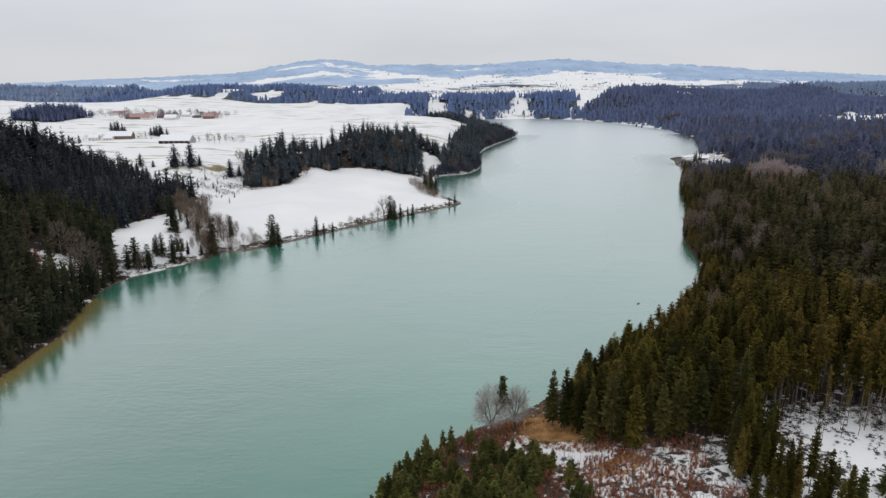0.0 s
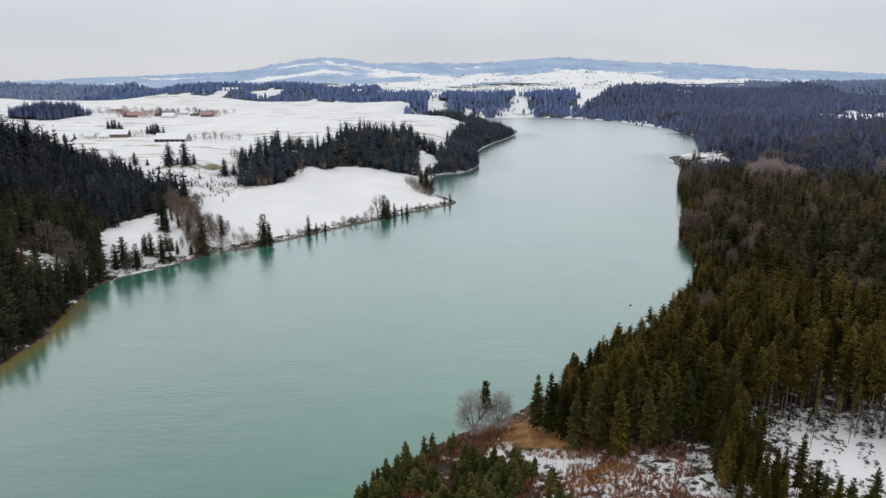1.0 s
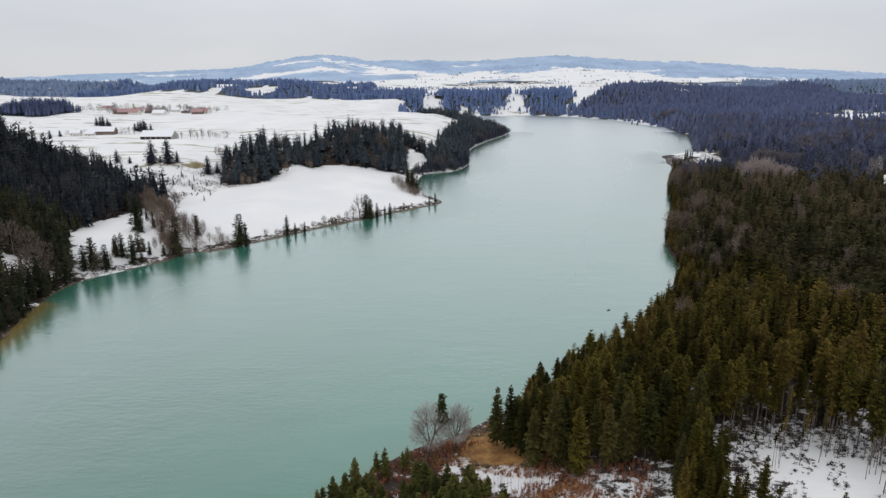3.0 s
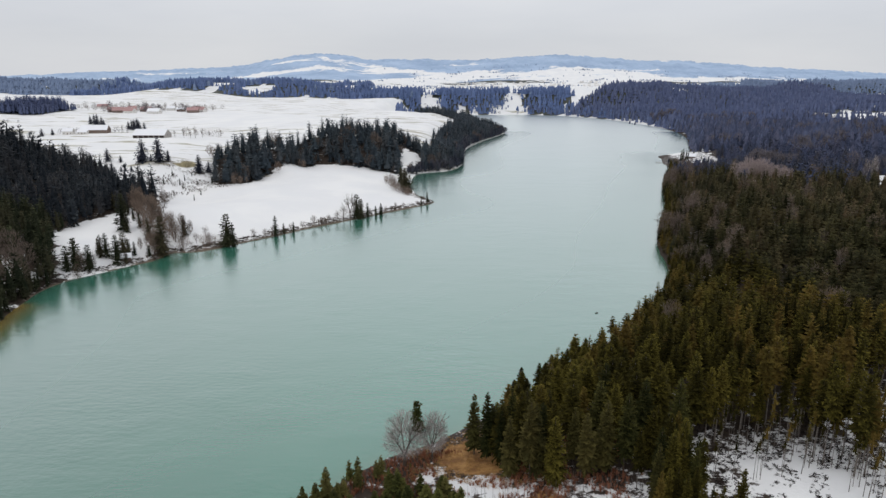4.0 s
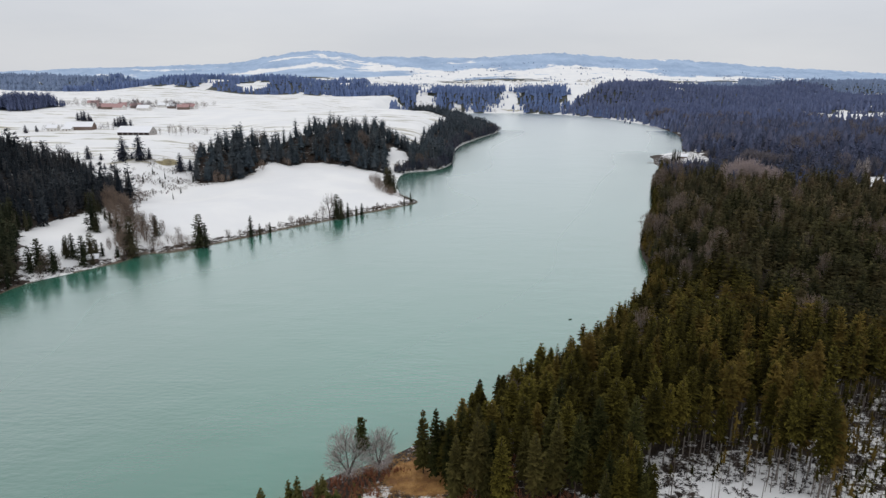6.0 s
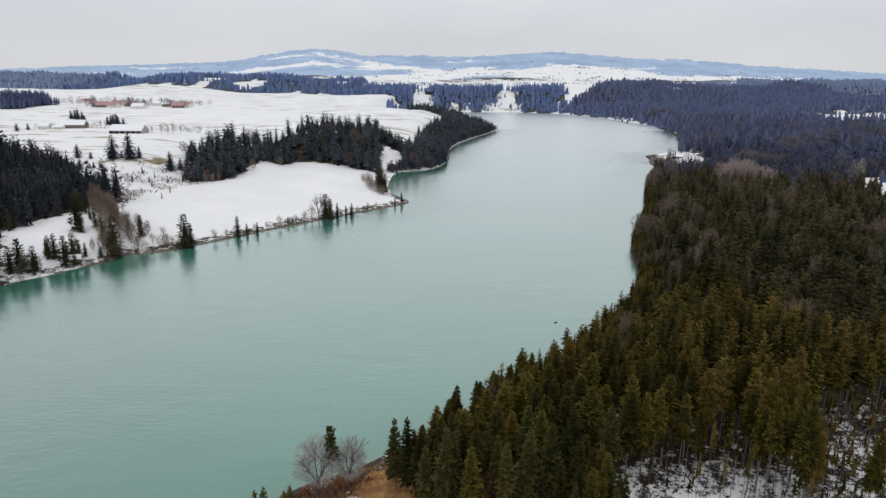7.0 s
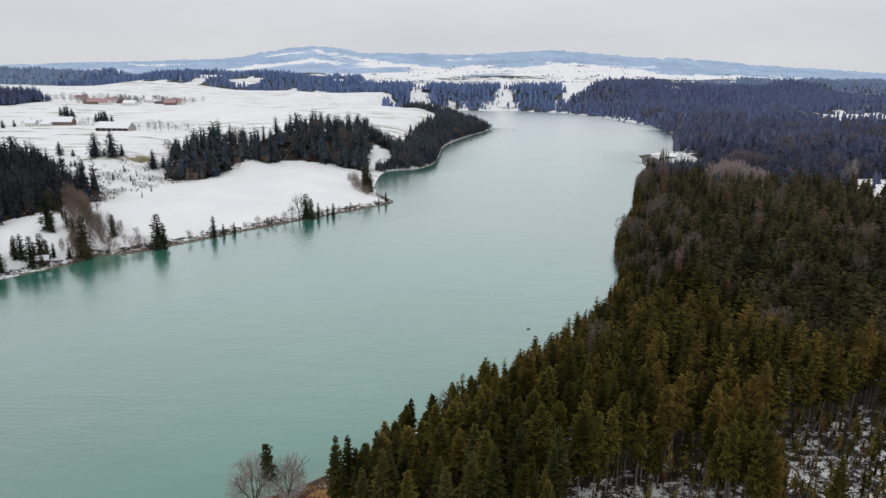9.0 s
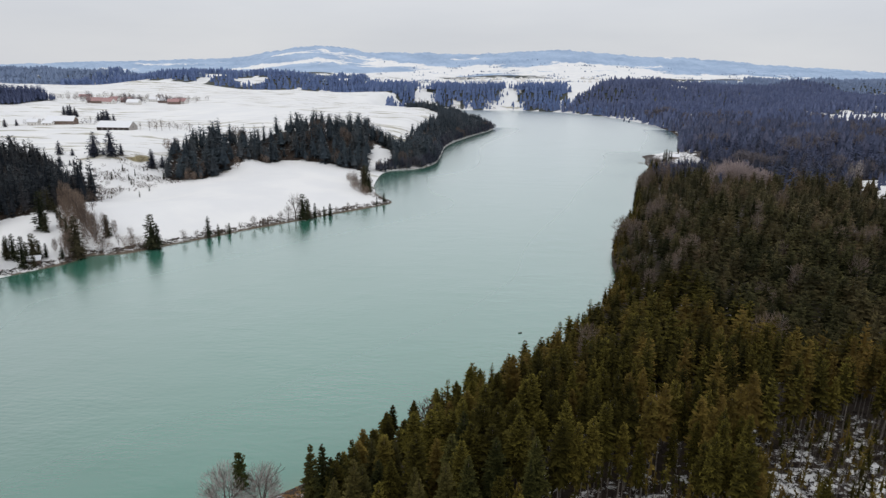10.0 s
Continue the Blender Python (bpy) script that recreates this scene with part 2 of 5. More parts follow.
# the blue haze of distance is painted into these wood tones
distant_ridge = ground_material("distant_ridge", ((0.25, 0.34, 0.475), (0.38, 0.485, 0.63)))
lake_water = water_material()

# ---------------------------------------------------------------- plan of the lake
LEFT_SHORE = [(-120, -900), (-165, -300), (-160, 60), (-172, 160), (-174, 219), (-176, 245), (-176, 262), (-184, 290), (-191, 327),
              (-188, 350), (-178, 363), (-169, 377), (-157, 392), (-155, 408), (-136, 414), (-121, 431), (-101, 454), (-79, 482),
              (-57, 506), (-33, 533), (-6, 563), (13, 588), (4, 606), (-8, 640), (-15, 700), (-10, 772), (26, 800), (46, 868),
              (55, 1050), (90, 1200), (143, 1365), (150, 1440), (110, 1560), (20, 1720), (-120, 1880)]
RIGHT_SHORE = [(-80, 2120), (60, 2170), (200, 2180), (314, 2180), (428, 2080), (521, 1822), (541, 1540), (512, 1318), (425, 1060),
               (400, 985), (346, 968), (335, 925), (321, 877), (310, 820), (257, 686), (218, 562), (182, 470), (168, 427),
               (158, 377), (146, 345), (110, 285), (60, 228), (43, 209), (26, 192), (8, 180), (-6, 166), (-18, 146), (-30, 100),
               (-36, 20), (-60, -150), (-60, -900)]


def smooth_line(points, n=5):
    p = np.array(points, float)
    p = np.vstack([2 * p[0] - p[1], p, 2 * p[-1] - p[-2]])
    out = []
    for i in range(1, len(p) - 2):
        for k in range(n):
            t = k / n
            a, b, c, d = p[i - 1], p[i], p[i + 1], p[i + 2]
            out.append(0.5 * (2 * b + (c - a) * t + (2 * a - 5 * b + 4 * c - d) * t * t + (3 * b - a - 3 * c + d) * t ** 3))
    out.append(p[-2])
    return np.array(out)


SHORE = np.vstack([smooth_line(LEFT_SHORE), smooth_line(RIGHT_SHORE)])


def inside(poly, x, y):
    """Which of the points lie in the polygon."""
    poly = np.asarray(poly, float)
    hit = np.zeros(x.shape, bool)
    q = np.roll(poly, -1, axis=0)
    for (x0, y0), (x1, y1) in zip(poly, q):
        if y0 != y1:
            c = (y0 > y) != (y1 > y)
            hit ^= c & (x < (x1 - x0) * (y - y0) / (y1 - y0) + x0)
    return hit


def off_line(poly, x, y, closed=True):
    """Distance from the points to a line of points."""
    p = np.asarray(poly, float)
    q = np.roll(p, -1, axis=0)
    if not closed:
        p, q = p[:-1], q[:-1]
    best = np.full(x.shape, 1e9)
    for (x0, y0), (x1, y1) in zip(p, q):
        dx, dy = x1 - x0, y1 - y0
        t = np.clip(((x - x0) * dx + (y - y0) * dy) / max(dx * dx + dy * dy, 1e-6), 0, 1)
        best = np.minimum(best, (x - x0 - t * dx) ** 2 + (y - y0 - t * dy) ** 2)
    return np.sqrt(best)


def from_shore(x, y):
    """Metres from the water's edge: plus on land, minus in the lake."""
    x, y = np.asarray(x, float), np.asarray(y, float)
    d = off_line(SHORE, x, y)
    return np.where(inside(SHORE, x, y), -d, d)


def smoothstep(a, b, v):
    t = np.clip((np.asarray(v, float) - a) / (b - a), 0, 1)
    return t * t * (3 - 2 * t)


def wave(x, y, scale, seed=0):
    """Soft random relief between -1 and 1."""
    r = np.random.default_rng(seed + 11)
    v = 0
    for k in range(7):
        a, f, ph = r.uniform(0, 6.28), r.uniform(0.6, 1.7) / scale, r.uniform(0, 6.28)
        v = v + np.sin((np.cos(a) * x + np.sin(a) * y) * f * 6.28 + ph)
    return v / 4.0


# heights of the land: east of the lake, west of it, and beyond
KNOLLS_EAST = [(25, 165, 7), (60, 158, 10), (76, 146, 13), (114, 175, 11), (118, 148, 16), (60, 95, 17), (10, 60, 14), (180, 308, 8),
               (250, 370, 9), (340, 540, 9), (400, 760, 8), (600, 600, 13), (500, 300, 15), (750, 1050, 17), (850, 1800, 20),
               (1300, 2300, 40), (1900, 2800, 30), (620, 1500, 16), (200, 120, 20), (640, 2340, 88), (760, 2420, 92), (1000, 2550, 74), (1700, 3100, 112), (2050, 3200, 108), (560, 2000, 24)]
KNOLLS_WEST = [(-365, 520, 58), (-315, 520, 36), (-285, 530, 20), (-248, 548, 7), (-330, 420, 40), (-280, 400, 24), (-228, 430, 9),
               (-300, 300, 38), (-235, 300, 16), (-480, 460, 82), (-330, 640, 18), (-203, 585, 5), (-60, 600, 6), (-100, 700, 8), (-127, 755, 8), (-70, 745, 7), (-172, 668, 8),
               (-172, 640, 8), (-215, 708, 30), (-190, 745, 33), (-150, 835, 39), (-110, 852, 38), (-72, 868, 35), (10, 880, 12), (-282, 705, 31), (-345, 690, 27)]
KNOLLS_NORTH = [(-375, 870, 37), (-515, 970, 35), (-600, 1370, 46), (-830, 1330, 52), (-860, 1500, 48), (-300, 1200, 46), (-160, 1010, 49),
                (-100, 1320, 49), (40, 1130, 40), (-400, 1720, 50), (-1160, 2700, 60), (-170, 1750, 28), (100, 1400, 22),
                (-600, 2900, 80), (0, 2900, 78), (300, 2480, 70), (60, 2480, 68), (-150, 2450, 66), (450, 2900, 80), (-800, 2350, 102), (-560, 2350, 104), (-340, 2360, 92), (-560, 2080, 56), (-300, 2100, 52), (-1300, 2550, 96), (-1700, 2750, 104), (-2200, 2850, 110), (-1250, 2150, 62), (430, 2500, 74), (-2400, 2400, 70), (-1500, 1500, 55)]
SKYLINE = [(-4200, 120), (-3030, 133), (-2250, 161), (-1860, 180), (-1474, 188), (-1162, 240), (-1007, 269), (-853, 284), (-624, 266),
           (-529, 244), (-318, 250), (64, 238), (370, 253), (600, 272), (790, 276), (1057, 258), (1400, 240), (1785, 226), (2092, 204),
           (2555, 176), (3010, 154), (4300, 130)]
_k = np.array(KNOLLS_EAST + KNOLLS_WEST + KNOLLS_NORTH, float)


def ground(x, y):
    """The height of the land at x, y."""
    x, y = np.asarray(x, float), np.asarray(y, float)
    num, den = 0.0, 0.0
    for kx, ky, kz in _k:
        w = 1.0 / ((x - kx) ** 2 + (y - ky) ** 2 + 300.0) ** 1.7
        num, den = num + w * kz, den + w
    z = num / den
    far = smoothstep(2600, 4450, y)
    z = z * (1 - far) + far * np.interp(x * 4450 / np.maximum(y, 2600), [p[0] for p in SKYLINE], [p[1] for p in SKYLINE]) * (0.25 + 0.75 * far ** 1.3)
    z = z + wave(x, y, 700, 3) * 4 * far + wave(x, y, 380, 13) * 9 * smoothstep(2250, 2500, y) * (1 - far) + wave(x, y, 260, 5) * 1.6 + wave(x, y, 60, 9) * 0.5
    z = z + wave(x, y, 230, 107) * 6 * smoothstep(350, 520, x) * smoothstep(700, 950, y) * (1 - far)
    d = from_shore(x, y)
    rise = smoothstep(-2, 70, d)
    land = 0.25 + 0.9 * smoothstep(0, 5, d) + 2.2 * smoothstep(2, 30, d) * 0.6 + (z - 2.4) * rise
    land = np.where(z < 2.4, 0.25 + z * smoothstep(0, 12, d), land)
    bed = 0.25 - 0.35 * np.minimum(-d, 3) - 0.1 * np.clip(-d - 3, 0, 60)
    return np.where(d > 0, np.maximum(land, 0.2), bed)


# woods, clearings and fields in plan
EAST_WOOD = [(34, 172), (43, 158), (66, 156), (80, 153), (88, 167), (100, 170), (112, 171), (122, 168), (128, 164), (133, 166), (137, 173), (141, 180), (148, 189), (166, 194), (188, 194), (202, 184), (214, 165), (290, 160), (420, 190), (900, 250),
             (1500, 900), (2600, 2300), (2300, 2900), (1100, 2900), (640, 2350), (440, 2120), (548, 1800), (560, 1540), (528, 1318), (440, 1060),
             (430, 985), (398, 930), (345, 888), (326, 877), (316, 820), (262, 686), (222, 562), (186, 470), (171, 427), (161, 377),
             (148, 343), (112, 283), (64, 226), (46, 207)]
HILL_WOOD = [(-188, 345), (-232, 412), (-232, 450), (-216, 476), (-224, 552), (-262, 580), (-330, 640), (-420, 660), (-700, 620), (-700, 100),
             (-178, 60), (-178, 160), (-180, 219), (-181, 262), (-190, 290), (-196, 327)]
SLOPE_WOOD = [(-206, 632), (-178, 650), (-156, 716), (-128, 772), (-74, 764), (-30, 745), (-14, 790), (24, 806), (46, 868), (20, 900), (-50, 905),
              (-120, 860), (-190, 760), (-228, 700)]
CAPE_WOOD = [(44, 870), (54, 1050), (88, 1200), (140, 1365), (146, 1440), (100, 1560), (0, 1720), (-60, 1690), (30, 1500), (70, 1370), (30, 1180), (0, 980), (10, 890)]
FIELD = [(-225, 586), (-198, 625), (-177, 646), (-154, 713), (-127, 770), (-72, 761), (-34, 707), (-12, 605), (10, 590), (-6, 565), (-57, 510), (-121, 436), (-160, 430), (-205, 500)]

CLEARING = [(80, 153), (88, 167), (100, 170), (112, 171), (122, 168), (128, 164), (133, 166), (137, 173), (141, 180), (148, 189), (166, 194), (188, 194), (202, 184), (214, 165), (240, 100), (60, 60), (60, 110), (78, 140)]
SNOW_BANK = [(19, 167), (27, 162), (35, 158), (43, 156)]
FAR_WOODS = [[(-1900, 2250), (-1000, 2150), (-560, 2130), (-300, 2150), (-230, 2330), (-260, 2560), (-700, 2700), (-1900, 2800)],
             [(-3600, 2300), (-1900, 2250), (-1900, 2900), (-1200, 3000), (-700, 2850), (-600, 3100), (-1500, 3450), (-3600, 3400)],
             [(-330, 2120), (-180, 2125), (-70, 2140), (-60, 2260), (-280, 2290)],
             [(-10, 2180), (60, 2184), (140, 2188), (225, 2192), (240, 2300), (225, 2420), (30, 2440), (0, 2320)],
             [(285, 2215), (310, 2196), (400, 2130), (440, 2200), (455, 2300), (420, 2400), (330, 2400)],
             [(-160, 2300), (-60, 2310), (-60, 2400), (-150, 2400)],
             [(-816, 1205), (-760, 1195), (-738, 1225), (-745, 1320), (-800, 1400), (-862, 1290)],
             [(300, 2188), (432, 2098), (528, 1840), (545, 1850), (450, 2125), (310, 2215)],
             [(1350, 2950), (2600, 2850), (2700, 3300), (2200, 3350), (1500, 3250)],
             [(800, 3000), (1500, 2950), (1500, 3070), (820, 3110)],
             [(-120, 1760), (40, 1730), (110, 1620), (130, 1700), (0, 1830), (-100, 1880)]]


GLADES = [(-218, 344, 20, 10), (-204, 326, 8, 5), (-190, 306, 5, 4), (366, 884, 25, 48), (-22, 792, 14, 46), (1070, 1560, 170, 250), (346, 657, 34, 17), (-760, 2290, 45, 70), (-620, 2230, 60, 45), (-320, 2330, 50, 60), (830, 2250, 26, 60), (482, 612, 46, 66), (407, 655, 12, 6), (560, 900, 26, 14), (640, 1180, 30, 20), (700, 1700, 60, 30), (1300, 1900, 120, 30), (520, 1700, 14, 40)]


def in_glade(x, y):
    m = np.zeros(np.shape(x), bool)
    for cx, cy, rx, ry in GLADES:
        m |= ((x - cx) / rx) ** 2 + ((y - cy) / ry) ** 2 < 1 + 0.45 * wave(x, y, 0.6 * min(rx, ry) + 4, 99)
    return m


def in_view_east(x, y):
    return x < 95 + 0.78 * (y - 46)


def in_view_west(x, y):
    return (x > -40 - 0.78 * y) & (y > 195)


def wooded(x, y):
    m = inside(EAST_WOOD, x, y) | inside(HILL_WOOD, x, y) | inside(SLOPE_WOOD, x, y) | inside(CAPE_WOOD, x, y)
    return m & (from_shore(x, y) > -12) & ~in_glade(x, y)


def far_wooded(x, y):
    m = np.zeros(np.shape(x), bool)
    for p in FAR_WOODS:
        m |= inside(p, x + 22 * wave(x, y, 90, 23), y + 16 * wave(x, y, 70, 24))
    holes = wave(x, y, 330, 21) + 0.6 * wave(x, y, 110, 22) > 0.95
    return m & ~holes & ~in_glade(x, y)


def spread(lo, hi, fine_lo, fine_hi, step, grow):
    a = list(np.arange(fine_lo, fine_hi + 0.1, step))
    s = step
    while a[-1] < hi:
        s *= grow
        a.append(a[-1] + s)
    s = step
    while a[0] > lo:
        s *= grow
        a.insert(0, a[0] - s)
    return np.array(a)


def sheet_mesh(name, verts, faces, material, attrs=None, smooth=True):
    """A mesh from arrays of points and of triangles or quads."""
    me = bpy.data.meshes.new(name)
    faces = np.asarray(faces, np.int32)
    n, k = faces.shape
    me.vertices.add(len(verts))
    me.vertices.foreach_set("co", np.asarray(verts, np.float32).ravel())
    me.loops.add(n * k)
    me.loops.foreach_set("vertex_index", faces.ravel())
    me.polygons.add(n)
    me.polygons.foreach_set("loop_start", np.arange(0, n * k, k, dtype=np.int32))
    me.polygons.foreach_set("use_smooth", np.full(n, smooth))
    for m in material if isinstance(material, (list, tuple)) else [material]:
        me.materials.append(m)
    for key, values in (attrs or {}).items():
        me.attributes.new(key, "FLOAT", "POINT").data.foreach_set("value", np.asarray(values, np.float32))
    me.update(calc_edges=True)
    me.validate()
    return me


CENTRE = (60.0, 60.0)


def near_to(x, y):
    return np.hypot(x - CENTRE[0], y - CENTRE[1])


# ---------------------------------------------------------------- ground and lake
def cover_of_ridge(x, y):
    """How far the distant slopes are wooded."""
    return 0.34 + 0.36 * wave(x * 0.45, y, 420, 31) + 0.55 * smoothstep(3740 + 320 * smoothstep(-200, -500, x), 4060 + 240 * smoothstep(-200, -500, x), y) * (1 - 0.75 * np.exp(-(((x + 800) / 260) ** 2))) + 0.34 * smoothstep(-150, -900, x) + 0.24 * smoothstep(1100, 2000, x)


gx = spread(-4400, 4600, -430, 560, 6.0, 1.045)
gy = spread(-700, 4700, 60, 900, 6.0, 1.03)
GX, GY = (a.ravel() for a in np.meshgrid(gx, gy))
GD = from_shore(GX, GY)
GZ = ground(GX, GY)
nx, ny = len(gx), len(gy)
idx = np.arange(nx * ny).reshape(ny, nx)
quads = np.stack([idx[:-1, :-1], idx[:-1, 1:], idx[1:, 1:], idx[1:, :-1]], -1).reshape(-1, 4)
in_wood = wooded(GX, GY)
in_field = inside(FIELD, GX, GY)
hill_wood = np.where(far_wooded(GX, GY), 1.0, 0.0)
ridge_cover = cover_of_ridge(GX, GY)
hill_wood = np.maximum(hill_wood, np.where(in_wood & (GY > 1500), 1.0, 0.0))
hill_wood = np.maximum(hill_wood, np.where(GY > 3000, ridge_cover * smoothstep(3000, 3300, GY), 0))
litter = np.where(in_wood, 0.80, 0.0)
litter = np.where((GX > 60) & (GD > -12) & (GD < 14) & ~((GX > 315) & (GY > 835) & (GY < 935) & (GX < 395)) & (GY < 1900) & (wave(GX, GY, 60, 44) < 0.9), 0.9, litter)
litter = np.where((GX < 170) & (GX > -20) & (GY > 765) & (GY < 1440) & (GD > -12) & (GD < 20) & (wave(GX, GY, 90, 87) < 0.75), 0.36, litter)
litter = np.where(GY > 1500, 0.0, litter)
litter = np.where((near_to(GX, GY) < 190) & in_wood, 0.7, litter)
litter = np.where((GX > 312) & (GX < 346) & (GY > 835) & (GY < 935) & (GD > -12), 0.7, litter)
litter = np.where((GX >= 346) & (GX < 392) & (GY > 835) & (GY < 935), 0.42, litter)
rough = np.clip(0.5 * np.exp(-off_line(EAST_WOOD, GX, GY) / 7.0) + 0.14 * wave(GX, GY, 9, 122), 0, 0.6) * (GX > 84)
rough = np.where((GX > 136) & (np.abs(GY - 178 + 0.15 * (GX - 155)) > 2.5 + wave(GX, GY, 12, 123)), np.maximum(rough, 0.36 + 0.16 * wave(GX, GY, 7, 124)), rough)
rough = np.where((GX > 84) & (GX < 112) & (GY > 163), np.maximum(rough, 0.42 + 0.16 * wave(GX, GY, 7, 124)), rough)
rough = np.where((GX > 92) & (GX < 134) & (GY < 163), 0.0, rough)
litter = np.where(inside(CLEARING, GX, GY), np.maximum(0.06 + rough, 0.6 * smoothstep(178, 184, GY) * (GX > 138)), litter)
near_east = (GX > -60) & (GX < 100) & (GY < 160) & (GD > 0)
litter = np.where(near_east & (litter < 0.5), 0.42, litter)
litter = np.where((GX < 30) & (GX > -60) & (GY < 190) & (GY > 60) & (GD > -12), 0.72, litter)
litter = np.where((GX < 60) & (GX > 10) & (GY < 230) & (GY > 165) & (GD > -12), 0.72, litter)
# litter thickens into the wood; its darkness also stands in for canopy shade
litter = np.where((GX > 60) & (GX < 230) & (GY > 130) & (GY < 215) & in_wood, 0.82 - 0.46 * np.exp(-off_line(CLEARING, GX, GY) / 9.0) + 0.08 * wave(GX, GY, 20, 106), litter)
litter = np.where((GX > 150) & (GX < 185) & (GY > 375) & (GY < 430) & (GD > -12), 0.95, litter)
litter = np.where((GX < -150) & (GY < 345) & (GD > -12) & (GD < 18), 0.75, litter)
litter = np.where(in_glade(GX, GY) & (GX < -150) & (GY < 400), 0.2, litter)
litter = np.where((GD > 2) & (GD < 9) & (GX < 20) & (GY > 380) & (GY < 620), 0.55, litter)
bank = off_line(SNOW_BANK, GX, GY, False) < 3.0
litter = np.where(bank, 0.0, litter)
litter = np.where((GX > -78) & (GX < -18) & (GY > 480) & (GY < 560) & (GD > -6) & (GD < 10) & (wave(GX, GY, 30, 120) > -0.5), 0.5, litter)
dry = np.exp(-(((GX - 37) / 19) ** 2 + ((GY - 177) / 15) ** 2)) * 0.9
dry = np.maximum(dry, np.exp(-(((GX - 45) / 22) ** 2 + ((GY - 150) / 14) ** 2)) * 0.6)
dry = np.where(bank, 0.0, dry)
fallow = np.exp(-(((GX + 245) / 17) ** 2 + ((GY - 668) / 12) ** 2)) * 0.8
fallow = np.maximum(fallow, np.exp(-(((GX + 300) / 60) ** 2 + ((GY - 715) / 9) ** 2)) * 0.45)
strand = np.where((GX < 20) & (GY > 380) & (GY < 640), np.exp(-np.maximum(GD, 0) / 6.0) * 0.72, np.where((GX < 0) & (GY < 380), np.exp(-np.maximum(GD, 0) / 2.2) * 0.62, 0.0))
open_field = np.where((GY > 640) & ~in_wood & ~in_field & (GX < 300), 1.0, 0.0)
layers = {"litter": litter, "hill_wood": hill_wood, "dry_grass": dry, "fallow": fallow, "strand": strand, "open_field": open_field}
points = np.stack([GX, GY, GZ], -1)
far_face = GY[quads].min(1) > 3500
land = new("ground", sheet_mesh("ground", points, quads[~far_face], snowy_ground, layers))
tagged(land, "rolling snow-covered land with fields and forest floor", "ground", kind="structure")
start = gy[gy > 3500][0]
bx, by = np.arange(-4400, 4600, 18.0), np.concatenate([[start, start + 25], np.linspace(start + 60, 4700, 24)])
BX, BY = (a.ravel() for a in np.meshgrid(bx, by))
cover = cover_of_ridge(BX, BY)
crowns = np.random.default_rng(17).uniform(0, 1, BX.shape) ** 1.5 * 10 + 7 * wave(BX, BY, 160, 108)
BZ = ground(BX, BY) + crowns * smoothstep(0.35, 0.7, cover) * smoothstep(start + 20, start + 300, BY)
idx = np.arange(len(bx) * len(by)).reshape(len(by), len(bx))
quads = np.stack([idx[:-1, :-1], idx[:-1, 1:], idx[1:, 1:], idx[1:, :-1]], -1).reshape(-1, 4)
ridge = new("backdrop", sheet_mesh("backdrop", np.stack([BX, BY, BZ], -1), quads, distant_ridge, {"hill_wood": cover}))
tagged(ridge, "distant wooded ridge with pale blue haze in its colour and snowy slopes", "hills", kind="structure")

wx, wy = np.arange(-260, 600, 8.0), np.arange(-700, 2260, 8.0)
WX, WY = (a.ravel() for a in np.meshgrid(wx, wy))
WD = from_shore(WX, WY)
idx = np.arange(len(wx) * len(wy)).reshape(len(wy), len(wx))
quads = np.stack([idx[:-1, :-1], idx[:-1, 1:], idx[1:, 1:], idx[1:, :-1]], -1).reshape(-1, 4)
quads = quads[(WD[quads] < 6).any(1)]
shelf = np.exp(-np.maximum(-WD, 0) / 11.0) * np.where((WX < -120) & (WY < 310), 0.95, 0.3)
calm = np.exp(-np.maximum(-WD, 0) / 45.0) * (WY < 1450)
# painted vignette: water towards the lower left of the view is darkened
vignette_or_keel = smoothstep(15, -110, WX + 10 * wave(WX, WY, 60, 121)) * smoothstep(420, 180, WY) * smoothstep(-2, -22, WD)
lake = new("lake", sheet_mesh("lake", np.stack([WX, WY, 0 * WX], -1), quads, lake_water, {"shallow": shelf, "calm": calm, "vignette_or_keel": vignette_or_keel}))
tagged(lake, "milky turquoise lake water with faint ripples", "water", kind="structure")

# ---------------------------------------------------------------- trees
rng = np.random.default_rng(5)


